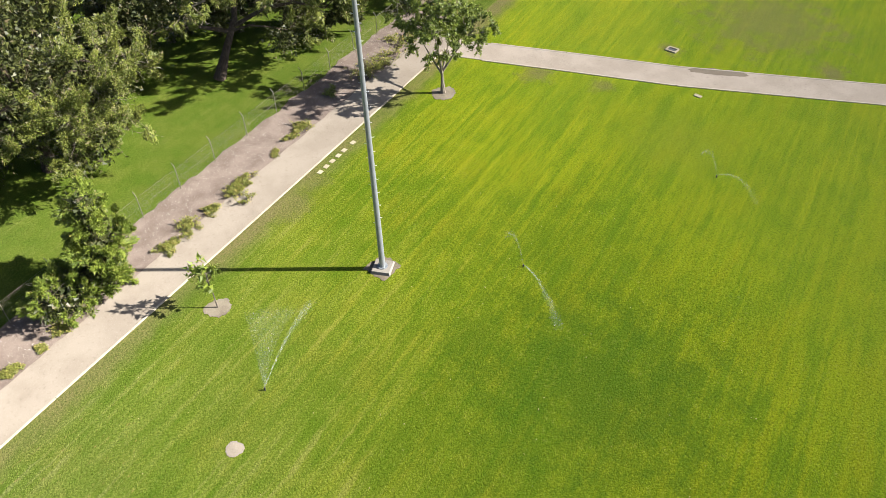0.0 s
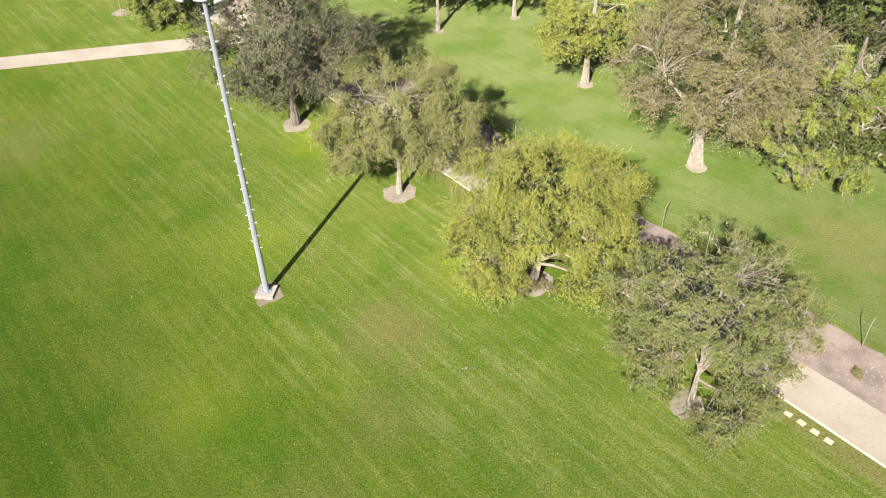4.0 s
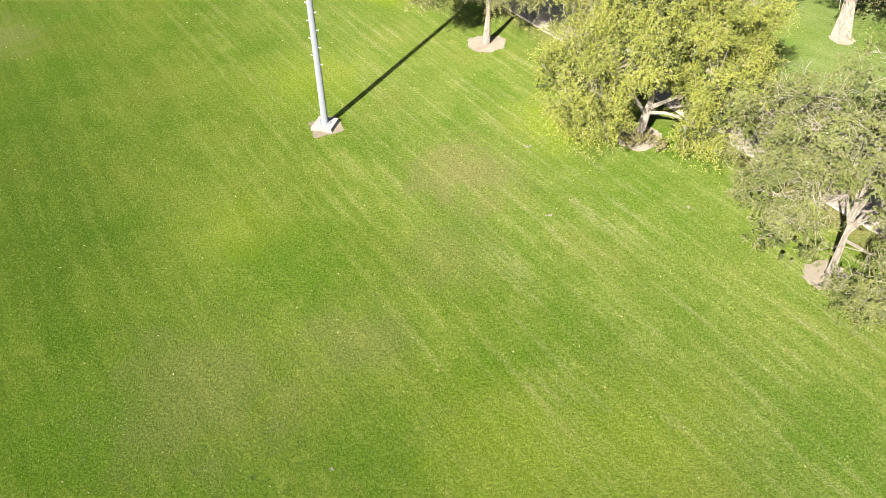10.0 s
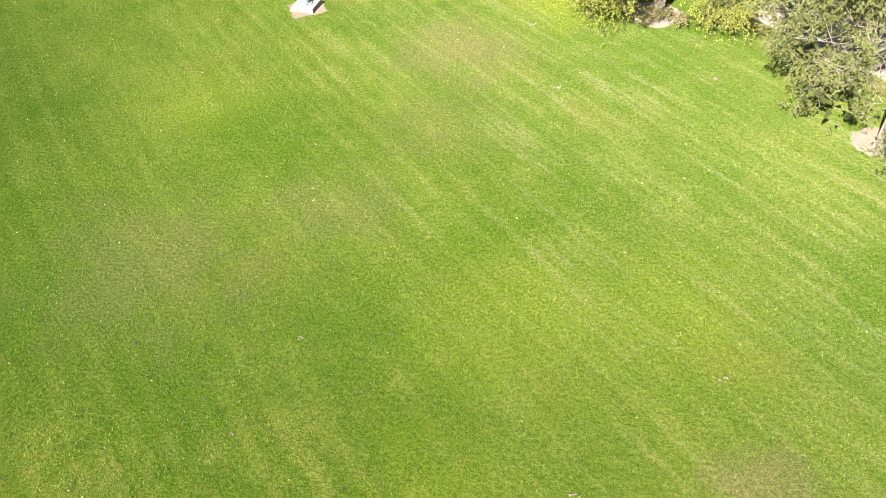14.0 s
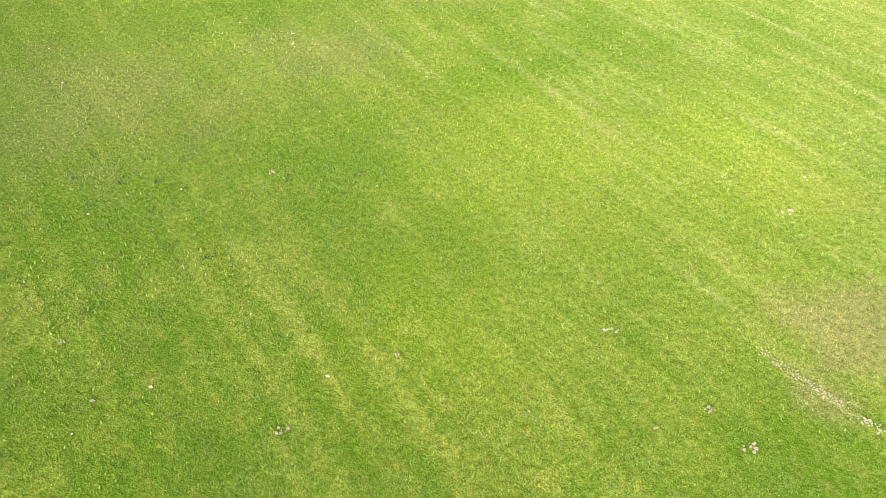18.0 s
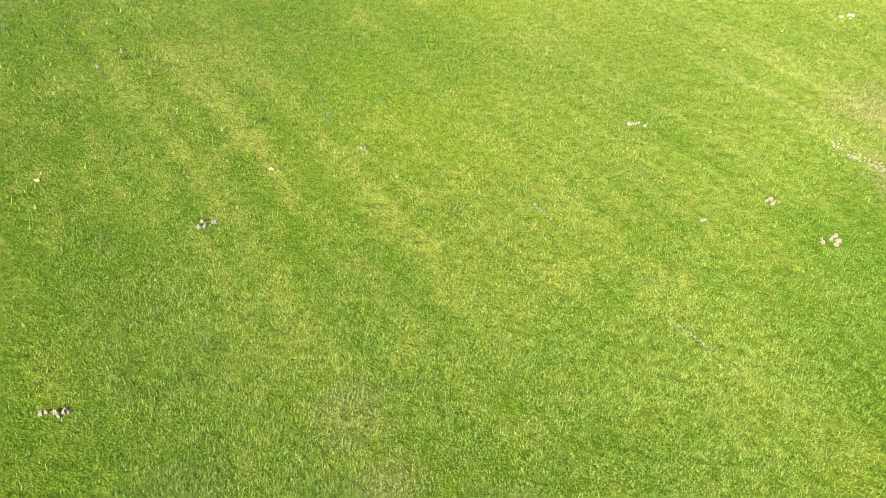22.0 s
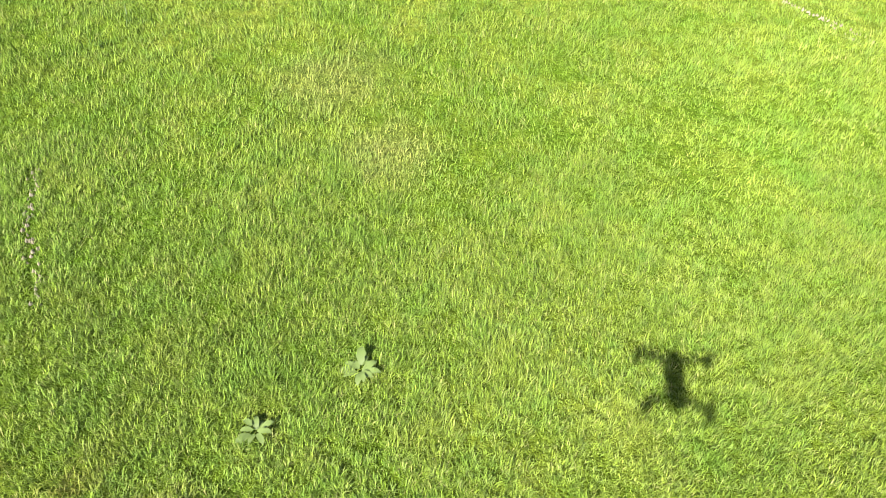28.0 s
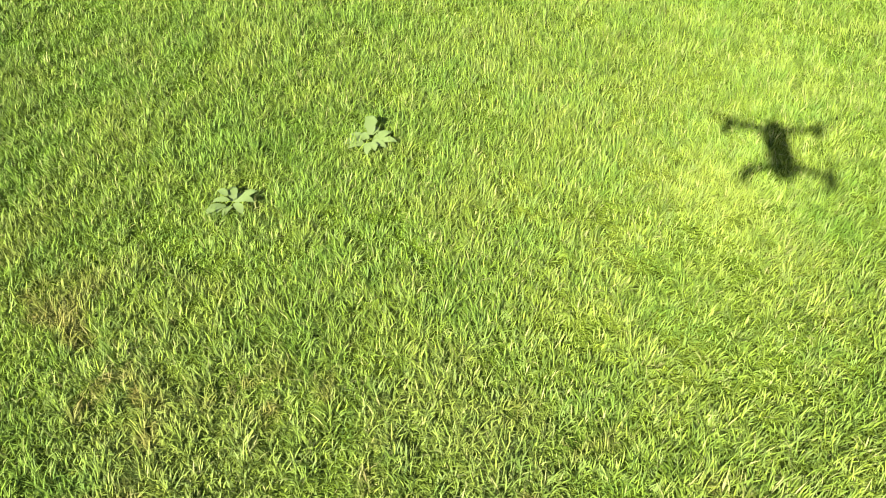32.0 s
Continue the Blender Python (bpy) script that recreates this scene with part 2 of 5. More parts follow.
    color = n.mix(n.math("MULTIPLY", field, n.step(lines, 0.46, 0.34, 0.0, 0.55)), color, TURF_LUSH)
    mottle = n.noise(n.xyz(n.math("MULTIPLY", u, 0.20), n.math("MULTIPLY", v, 0.85), 83.0), 1.0, 4.0, 0.6)
    color = n.mix(n.math("MULTIPLY", field, n.step(mottle, 0.53, 0.70, 0.0, 0.36)), color, (0.165, 0.156, 0.022))
    color = n.mix(n.math("MULTIPLY", field, n.step(mottle, 0.49, 0.34, 0.0, 0.70)), color, TURF_LUSH)
    color = n.mix(field, color, n.mix(1.0, color, TURF_FIELD, "MULTIPLY"))
    color = n.mix(n.math("MULTIPLY", n.step(y, -4.0, -32.0), n.step(v, 26.0, 22.0)), color, n.mix(1.0, n.mix(0.45, color, (0.118, 0.157, 0.016)), (1.36, 1.36, 1.0), "MULTIPLY"))
    color = n.mix(n.math("MULTIPLY", n.step(v, 7.0, -6.0), n.step(y, 4.0, 12.0)), color, n.mix(1.0, color, (0.68, 0.80, 0.50), "MULTIPLY"))
    # paler strip: dry growth plus sun glare put into the turf colour
    color = n.mix(n.math("MULTIPLY", n.step(v, 9.0, 15.0), n.step(v, 26.0, 22.0)), color, n.mix(1.0, color, (1.16, 1.10, 1.5), "MULTIPLY"))
    color = n.mix(n.math("MULTIPLY", n.step(y, 7.0, 5.0), n.step(y, 2.2, 3.2)), color, n.mix(1.0, color, (0.98, 1.01, 0.88), "MULTIPLY"))
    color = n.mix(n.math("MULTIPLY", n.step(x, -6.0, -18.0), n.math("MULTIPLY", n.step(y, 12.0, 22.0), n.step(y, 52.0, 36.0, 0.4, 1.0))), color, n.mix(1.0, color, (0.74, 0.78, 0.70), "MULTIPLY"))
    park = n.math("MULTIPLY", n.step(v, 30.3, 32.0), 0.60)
    # pale park turf: dry growth, with haze and backscatter put into the colour
    dry_hazed = n.mix(n.step(n.noise(flat, 0.22, 4.0, 0.65), 0.38, 0.60), TURF_PARK, (0.160, 0.184, 0.083))
    color = n.mix(park, color, n.mix(n.step(y, 6.0, 24.0), n.mix(n.step(mid, 0.35, 0.65), (0.088, 0.138, 0.017), (0.140, 0.171, 0.028)), dry_hazed))
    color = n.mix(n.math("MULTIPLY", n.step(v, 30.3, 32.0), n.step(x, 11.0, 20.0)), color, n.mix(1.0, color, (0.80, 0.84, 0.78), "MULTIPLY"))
    color = n.mix(lush, color, TURF_LUSH)
    color = n.mix(vivid, color, (0.158, 0.200, 0.016))
    dry = n.math("MULTIPLY", n.step(fine, 0.52, 0.74), n.step(mid, 0.45, 0.62))
    color = n.mix(n.math("MULTIPLY", dry, 0.3), color, TURF_DRY)
    color = n.mix(n.math("MULTIPLY", worn, n.step(fine, 0.25, 0.6, 0.55, 1.0)), color, TURF_WORN)
    return color, worn, flat


TURF_FIELD, TURF_PARK = (1.30, 1.30, 0.03), (0.102, 0.143, 0.041)
TURF_DARK, TURF_LIGHT = (0.070, 0.110, 0.012), (0.118, 0.155, 0.023)
TURF_LUSH, TURF_DRY, TURF_WORN = (0.046, 0.098, 0.005), (0.176, 0.183, 0.063), (0.162, 0.138, 0.062)
TURF_STRAW = (0.161, 0.175, 0.036)
SWARD_SHADE = (0.021, 0.039, 0.003)             # dark tone painted for the shade low in the sward

n = Nodes("turf_ground")
c, f, flat = turf_color(n)
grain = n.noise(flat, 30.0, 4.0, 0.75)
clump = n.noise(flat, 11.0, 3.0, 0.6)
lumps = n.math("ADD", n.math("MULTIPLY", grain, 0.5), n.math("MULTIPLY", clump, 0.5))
# shade between tufts painted into the hollows, a lighter tone on the lumps
c = n.mix(n.step(lumps, 0.38, 0.58, 0.60, 0.0), c, SWARD_SHADE)
c = n.mix(n.step(lumps, 0.52, 0.64, 0.0, 0.25), c, (0.182, 0.212, 0.050))
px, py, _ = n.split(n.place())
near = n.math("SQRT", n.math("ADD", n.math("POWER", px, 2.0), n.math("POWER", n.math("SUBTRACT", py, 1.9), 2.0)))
c = n.mix(n.step(n.math("ADD", near, n.math("MULTIPLY", n.noise(flat, 1.2, 3.0), 2.0)), 4.2, 2.2, 0.0, 0.16), c, SWARD_SHADE)      # shade between the near single blades, painted into the ground colour
c = n.mix(1.0, c, (0.82, 0.82, 0.82), "MULTIPLY")
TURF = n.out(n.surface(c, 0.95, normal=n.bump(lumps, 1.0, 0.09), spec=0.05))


def grass(name, varied, brown):
    """Blades coloured by the turf they stand in, each its own shade."""
    n = Nodes(name)
    c, f, flat = turf_color(n)
    r = n.island()
    c = n.mix(max(0.0, varied - 0.60), c, (0.112, 0.160, 0.016))
    shade = n.step(n.math("FRACT", n.math("MULTIPLY", r, 17.0)), 0.0, 1.0, 1.0 - 0.52 * varied, 1.0 + 0.24 * varied)
    c = n.mix(1.0, c, n.xyz(shade, shade, shade), "MULTIPLY")
    c = n.mix(n.math("MULTIPLY", f, 0.75 * varied), c, TURF_WORN)
    c = n.mix(n.step(r, 0.0, 1.0, 0.0, 0.5 * varied), c, n.mix(0.5, c, (0.154, 0.224, 0.064)))
    c = n.mix(n.step(r, 0.93, 0.95, 0.0, varied), c, TURF_DRY)
    c = n.mix(n.step(n.noise(flat, 20.0, 3.0, 0.65), 0.48, 0.62, 0.0, 0.5), c, (0.025, 0.055, 0.006))
    c = n.mix(n.step(n.noise(flat, 33.0, 2.0, 0.6), 0.54, 0.66, 0.0, 0.40 * varied), c, (0.154, 0.206, 0.058))
    hue = n.noise(flat, 4.2, 3.0, 0.6)
    c = n.mix(n.step(hue, 0.50, 0.66, 0.0, 0.36 * varied), c, (0.066, 0.135, 0.016))
    c = n.mix(n.step(hue, 0.48, 0.36, 0.0, 0.30 * varied), c, (0.130, 0.165, 0.022))
    c = n.mix(n.step(n.noise(flat, 1.9, 4.0, 0.6), 0.50, 0.64, 0.0, 0.34 * varied), c, (0.046, 0.098, 0.008))
    x, y, _ = n.split(flat)
    dead = n.math("MULTIPLY", n.step(n.noise(flat, 4.6, 3.0, 0.6), 0.50, 0.62), n.step(n.math("ADD", y, n.math("MULTIPLY", x, 0.35)), 1.25, 0.70, 0.06, 1.0))
    c = n.mix(n.math("MULTIPLY", dead, brown), c, (0.118, 0.078, 0.024))
    c = n.mix(1.0, c, (1.0 + 0.16 * varied, 1.0 + 0.16 * varied, 1.0 + 0.16 * varied), "MULTIPLY")
    blade = n.surface(c, 0.6, spec=0.12, matte=0.4)
    glow = n.node("ShaderNodeBsdfTranslucent", Color=n.mix(0.5, c, (0.148, 0.220, 0.030))).outputs[0]
    mixed = n.node("ShaderNodeMixShader", Fac=0.16)
    n.tree.links.new(blade, mixed.inputs[1])
    n.tree.links.new(glow, mixed.inputs[2])
    return n.out(mixed.outputs[0])


BLADE = grass("grass_blade", 1.0, 0.55)
TUFT = grass("grass_tuft", 0.45, 0.0)


def earthy(name, a, b, spot, scale=1.0, bump=0.5, rough=0.95):
    """Soil, gravel, mulch: two tones, fine grit, pale and dark specks."""
    n = Nodes(name)
    p = n.place()
    c = n.mix(n.step(n.noise(p, 0.5 * scale, 4.0), 0.35, 0.65), a, b)
    grit = n.noise(p, 22.0 * scale, 4.0, 0.7)
    c = n.mix(n.step(grit, 0.52, 0.72, 0.0, 0.75), c, spot)
    c = n.mix(n.step(n.noise(p, 6.0 * scale, 3.0), 0.55, 0.75, 0.0, 0.35), c, n.mix(0.6, c, (0.05, 0.035, 0.025)))
    return n.out(n.surface(c, rough, normal=n.bump(grit, bump, 0.03), spec=0.15))


GRAVEL = earthy("path_gravel", (0.206, 0.181, 0.152), (0.176, 0.152, 0.126), (0.250, 0.222, 0.192), 1.0, 0.3)
PALE_GRAVEL = earthy("pale_path_gravel", (0.260, 0.228, 0.196), (0.222, 0.192, 0.162), (0.310, 0.276, 0.240), 1.0, 0.3)
DAMP = earthy("damp_gravel", (0.130, 0.110, 0.086), (0.113, 0.093, 0.073), (0.158, 0.134, 0.110), 1.0, 0.3)
MULCH = earthy("pale_mulch", (0.157, 0.126, 0.110), (0.104, 0.081, 0.069), (0.258, 0.224, 0.202), 1.3, 0.9)
SOIL = earthy("bare_soil", (0.137, 0.116, 0.088), (0.094, 0.078, 0.055), (0.178, 0.157, 0.126), 2.0, 0.6)
PALE_SOIL = earthy("dry_pale_soil", (0.164, 0.144, 0.112), (0.120, 0.102, 0.078), (0.216, 0.196, 0.160), 2.0, 0.6)
CRUMB = earthy("soil_crumbs", (0.158, 0.140, 0.108), (0.118, 0.102, 0.074), (0.200, 0.180, 0.142), 4.0, 0.6)
CONCRETE = earthy("concrete", (0.207, 0.194, 0.173), (0.161, 0.147, 0.130), (0.249, 0.236, 0.218), 2.0, 0.2, 0.85)
KERB = earthy("kerb_concrete", (0.328, 0.293, 0.235), (0.285, 0.250, 0.200), (0.385, 0.350, 0.293), 2.0, 0.2, 0.85)
SLAB = earthy("pale_slab", (0.309, 0.280, 0.196), (0.250, 0.220, 0.155), (0.357, 0.327, 0.250), 3.0, 0.2, 0.8)


def bark(name, a, b, scale=6.0):
    n = Nodes(name)
    p = n.object_place()
    x, y, z = n.split(p)
    ridges = n.noise(n.xyz(n.math("MULTIPLY", x, 2.2), n.math("MULTIPLY", y, 2.2), n.math("MULTIPLY", z, 0.45)), scale, 4.0, 0.65)
    c = n.mix(n.step(ridges, 0.35, 0.65), a, b)
    c = n.mix(n.step(n.noise(p, 1.2, 3.0), 0.5, 0.7, 0.0, 0.4), c, n.mix(0.5, c, (0.08, 0.07, 0.05)))
    return n.out(n.surface(c, 0.9, normal=n.bump(ridges, 0.7, 0.05), spec=0.15))


BARK_GREY = bark("grey_bark", (0.135, 0.117, 0.099), (0.063, 0.052, 0.043))
BARK_PALE = bark("pale_bark", (0.243, 0.216, 0.180), (0.137, 0.116, 0.095))
BARK_MID = bark("grey_tan_bark", (0.185, 0.163, 0.137), (0.098, 0.083, 0.068))
BARK_DARK = bark("dark_bark", (0.096, 0.075, 0.060), (0.042, 0.033, 0.027))
TWIG_GREY = bark("dry_twigs", (0.267, 0.235, 0.203), (0.154, 0.134, 0.113), 12.0)


def leafage(name, dark, light, dry, dry_share=0.12, glow_share=0.25):
    """Leaves: a tone for each leaf, clumps by place, some dry ones, light shining through."""
    n = Nodes(name)
    r = n.island()
    p = n.object_place()
    c = n.mix(n.step(n.math("ADD", n.math("MULTIPLY", r, 0.40), n.math("MULTIPLY", n.noise(p, 0.9, 4.0), 0.9)), 0.4, 0.9), dark, light)
    c = n.mix(n.step(n.math("FRACT", n.math("MULTIPLY", r, 37.0)), 1.0 - dry_share, 1.0 - 0.6 * dry_share), c, dry)
    leaf = n.surface(c, 0.5, spec=0.3)
    glow = n.node("ShaderNodeBsdfTranslucent", Color=n.mix(0.4, c, light)).outputs[0]
    m = n.node("ShaderNodeMixShader", Fac=glow_share)
    n.tree.links.new(leaf, m.inputs[1])
    n.tree.links.new(glow, m.inputs[2])
    return n.out(m.outputs[0])


LEAF_CYPRESS = leafage("cypress_leaves", (0.052, 0.074, 0.008), (0.182, 0.204, 0.024), (0.132, 0.126, 0.036), 0.03, 0.08)
LEAF_DEEP = leafage("deep_green_leaves", (0.048, 0.070, 0.012), (0.180, 0.204, 0.042), (0.18, 0.155, 0.09), 0.09, 0.08)
# dark leaf copy: woodland and inner-crown shade put into the colour
LEAF_SHADE = leafage("shade_dark_leaves", (0.023, 0.032, 0.009), (0.068, 0.078, 0.019), (0.104, 0.088, 0.047), 0.08, 0.05)
LEAF_OLIVE = leafage("olive_leaves", (0.090, 0.100, 0.030), (0.176, 0.184, 0.058), (0.208, 0.177, 0.104), 0.13, 0.15)
LEAF_YELLOW = leafage("yellow_green_leaves", (0.086, 0.106, 0.019), (0.205, 0.216, 0.039), (0.23, 0.20, 0.085), 0.10, 0.18)
LEAF_SPARSE = leafage("sparse_green_leaves", (0.053, 0.066, 0.017), (0.128, 0.138, 0.042), (0.138, 0.121, 0.075), 0.10, 0.15)
LEAF_GREY = leafage("grey_green_leaves", (0.046, 0.049, 0.024), (0.104, 0.106, 0.053), (0.132, 0.114, 0.079), 0.18, 0.10)
LEAF_BROWN = leafage("brownish_leaves", (0.081, 0.078, 0.030), (0.172, 0.161, 0.060), (0.198, 0.156, 0.109), 0.25)
LEAF_FRESH = leafage("fresh_leaves", (0.070, 0.105, 0.020), (0.185, 0.235, 0.042), (0.22, 0.20, 0.06), 0.05, 0.25)
LEAF_BUSH = leafage("bright_bush_leaves", (0.082, 0.125, 0.018), (0.210, 0.265, 0.042), (0.25, 0.23, 0.06), 0.05, 0.25)
LEAF_SHRUB = leafage("shrub_leaves", (0.105, 0.124, 0.026), (0.232, 0.246, 0.056), (0.374, 0.302, 0.108), 0.15, 0.35)
LEAF_WEED = leafage("weed_leaves", (0.062, 0.096, 0.026), (0.104, 0.142, 0.042), (0.119, 0.134, 0.059), 0.05, 0.2)


LEAF_TUFT = leafage("dark_tuft_blades", (0.026, 0.060, 0.007), (0.057, 0.101, 0.015), (0.104, 0.104, 0.031), 0.05, 0.15)


def plain(name, color, rough=0.5, metal=0.0, vary=0.25, scale=4.0):
    n = Nodes(name)
    p = n.object_place()
    k = n.noise(p, scale, 4.0)
    c = n.mix(n.step(k, 0.4, 0.7, 0.0, vary), color, tuple(0.55 * v for v in color))
    return n.out(n.surface(c, n.step(k, 0.3, 0.7, rough * 0.85, min(1.0, rough * 1.2)), metal, normal=n.bump(n.noise(p, scale * 12, 2.0), 0.08, 0.01), spec=0.4))


STEEL = plain("galvanised_steel", (0.23, 0.25, 0.27), 0.42, 0.35)
WHITE_PAINT = plain("white_enamel", (0.62, 0.63, 0.64), 0.35)
FENCE_STEEL = plain("weathered_fence_steel", (0.145, 0.138, 0.105), 0.6, 0.2)
WIRE_STEEL = plain("rusty_wire", (0.19, 0.17, 0.14), 0.7, 0.3)
DRONE_SHELL = plain("dark_grey_shell", (0.06, 0.062, 0.066), 0.45)
BLACK = plain("black_plastic", (0.02, 0.02, 0.022), 0.4)
LEAF_LITTER = plain("dry_leaf", (0.34, 0.29, 0.16), 0.8, 0.0, 0.4, 30.0)
WOOD_GREY = plain("weathered_wood", (0.30, 0.28, 0.255), 0.85, 0.0, 0.4, 5.0)
n = Nodes("lamp_glass")
GLASS = n.out(n.surface((0.75, 0.80, 0.85), 0.08, 0.0, spec=0.8))
n = Nodes("water_drops")
wet = n.surface((0.60, 0.62, 0.63), 0.25, 0.0, spec=0.5)
clear = n.node("ShaderNodeBsdfTransparent").outputs[0]
m = n.node("ShaderNodeMixShader", Fac=0.30)
n.tree.links.new(clear, m.inputs[1])
n.tree.links.new(wet, m.inputs[2])
WATER = n.out(m.outputs[0])

# ---- mesh helpers ----


class Geo:
    """Collects points and faces for one mesh."""

    def __init__(self):
        self.v, self.f = [], []

    def add(self, verts, faces):
        k = len(self.v)
        self.v.extend(tuple(p) for p in verts)
        self.f.extend(tuple(i + k for i in face) for face in faces)

    def box(self, x, y, z, a, b, c, turn=0.0, taper=1.0):
        ca, sa = math.cos(turn), math.sin(turn)
        pts = []
        for dz, k in ((0, 1.0), (c, taper)):
            for dx, dy in ((-a, -b), (a, -b), (a, b), (-a, b)):
                dx, dy = dx / 2 * k, dy / 2 * k
                pts.append((x + ca * dx - sa * dy, y + sa * dx + ca * dy, z + dz))
        self.add(pts, [(3, 2, 1, 0), (4, 5, 6, 7), (0, 1, 5, 4), (1, 2, 6, 5), (2, 3, 7, 6), (3, 0, 4, 7)])

    def tube(self, pts, radii, sides=6, caps=True):
        pts = [Vector(p) for p in pts]
        rings = []
        for i, p in enumerate(pts):
            d = (pts[min(i + 1, len(pts) - 1)] - pts[max(i - 1, 0)]).normalized()
            side = d.cross(Vector((0, 0, 1)))
            side = side.normalized() if side.length > 1e-3 else Vector((1, 0, 0))
            up = side.cross(d)
            rings.append([p + radii[i] * (math.cos(a) * side + math.sin(a) * up) for a in (2 * math.pi * k / sides for k in range(sides))])
        faces = []
        for i in range(len(pts) - 1):
            for k in range(sides):
                q = (k + 1) % sides
                faces.append((i * sides + k, i * sides + q, (i + 1) * sides + q, (i + 1) * sides + k))
        if caps:
            faces.append(tuple(range(sides - 1, -1, -1)))
            faces.append(tuple((len(pts) - 1) * sides + k for k in range(sides)))
        self.add([p for ring in rings for p in ring], faces)

    def mesh(self, name, material, smooth=False):
        me = bpy.data.meshes.new(name)
        me.from_pydata(self.v, [], self.f)
        me.materials.append(material)
        if smooth:
            me.polygons.foreach_set("use_smooth", [True] * len(me.polygons))
        me.update()
        return me


def part(name, geo, material, parent=None, label="", smooth=False):
    """Links what geo holds as one mesh object under parent."""
    ob = new(name, geo.mesh(name, material, smooth))
    ob.parent = parent
    return tagged(ob, label)


def thing(name, label, category, place=(0, 0, 0), turn=0.0, group="", kind=""):
    ob = new(name)
    ob.location, ob.rotation_euler = place, (0, 0, turn)
    return tagged(ob, label, category, group, kind)


def sheet(name, points, faces, material):
    """A mesh from numpy points and faces that all have the same number of corners."""
    me = bpy.data.meshes.new(name)
    k = faces.shape[1]
    me.vertices.add(len(points))
    me.vertices.foreach_set("co", points.astype(np.float32).ravel())
    me.loops.add(faces.size)
    me.loops.foreach_set("vertex_index", faces.astype(np.int32).ravel())
    me.polygons.add(len(faces))
    me.polygons.foreach_set("loop_start", np.arange(0, faces.size, k, dtype=np.int32))
    me.update(calc_edges=True)
    me.materials.append(material)
    return me


def unit(a):
    return a / np.maximum(np.linalg.norm(a, axis=1, keepdims=True), 1e-6)


def leaf_mesh(name, centres, along, normal, length, width, material):
    """A leaf at each centre: a kite of four corners, folded a little along its rib."""
    along = unit(along)
    side = unit(np.cross(along, normal))
    lift = np.cross(side, along)
    L, W = length[:, None], width[:, None]
    a = centres - along * L * 0.5
    b = centres + side * W * 0.5 + lift * W * 0.18
    c = centres + along * L * 0.5
    d = centres - side * W * 0.5 + lift * W * 0.18
    pts = np.stack((a, b, c, d), 1).reshape(-1, 3)
    return sheet(name, pts, np.arange(len(pts)).reshape(-1, 4), material)


def sprig_mesh(name, roots, along, normal, length, width, material):
    """A pointed leaf from each root: a single small triangle."""
    along = unit(along)
    side = unit(np.cross(along, normal)) * width[:, None] * 0.5
    pts = np.stack((roots - side, roots + side, roots + along * length[:, None]), 1).reshape(-1, 3)
    return sheet(name, pts, np.arange(len(pts)).reshape(-1, 3), material)


# ---- ground, path, strips ----
g = Geo()
g.add([(-450, -450, 0), (450, -450, 0), (450, 450, 0), (-450, 450, 0)], [(0, 1, 2, 3)])
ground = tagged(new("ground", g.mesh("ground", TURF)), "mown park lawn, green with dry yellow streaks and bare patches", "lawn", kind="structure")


def ribbon(u0, u1, v0, v1, z, rough0, rough1, seed, step=0.5, depth=0.06):
    """A strip along the path, with wandering edges and thickness."""
    g = Geo()
    k = int((u1 - u0) / step) + 1
    top, bottom = [], []
    for i in range(k + 1):
        u = u0 + (u1 - u0) * i / k
        a = v0 + rough0 * (noise.noise((u * 0.6, seed, 0)) + 0.5 * noise.noise((u * 2.1, seed, 4)))
        b = v1 + rough1 * (noise.noise((u * 0.6, seed, 9)) + 0.5 * noise.noise((u * 2.1, seed, 13)))
        for v in (a, b):
            top.append((*on_path(u, v), z))
            bottom.append((*on_path(u, v), z - depth))
    m = len(top)
    faces = []
    for i in range(k):
        p, q, r, s = 2 * i, 2 * i + 1, 2 * i + 3, 2 * i + 2
        faces += [(p, s, r, q), (p, p + m, s + m, s), (q, r, r + m, q + m)]
    g.add(top + bottom, faces)
    return g


def line_strip(a, b, width, z0, z1):
    """A straight strip from a to b with a flat top."""
    g = Geo()
    dx, dy = b[0] - a[0], b[1] - a[1]
    g.box((a[0] + b[0]) / 2, (a[1] + b[1]) / 2, z0, math.hypot(dx, dy), width, z1 - z0, math.atan2(dy, dx))
    return g


planting = tagged(new("planting_strip", ribbon(-62, 47, 27.2, 30.55, 0.022, 0.0, 0.35, 3.3).mesh("planting_strip", MULCH)),
                  "bare pinkish mulch strip between gravel path and fence", "planting strip", kind="structure")
path = tagged(new("path", ribbon(-62, 44.2, 24.98, 27.42, 0.034, 0.02, 0.12, 7.7).mesh("path", GRAVEL)),
              "pale tan decomposed gravel walking path", "path", kind="structure")
kerb = thing("kerb", "thin pale concrete edging along the gravel path", "kerb", kind="structure")
for i in range(24):
    a, b = -62 + i * 4.42, -62 + (i + 1) * 4.42 - 0.03
    part("kerb_stone", line_strip(on_path(a, 24.93), on_path(b, 24.93), 0.09, -0.03, 0.050), KERB, kerb)
BEND = [(46.9, -18.0), (44.30, -21.05), (40.90, -25.22), (36.05, -31.05), (31.88, -36.90), (28.55, -41.62), (-5.9, -90.7)]   # line of the crossing path


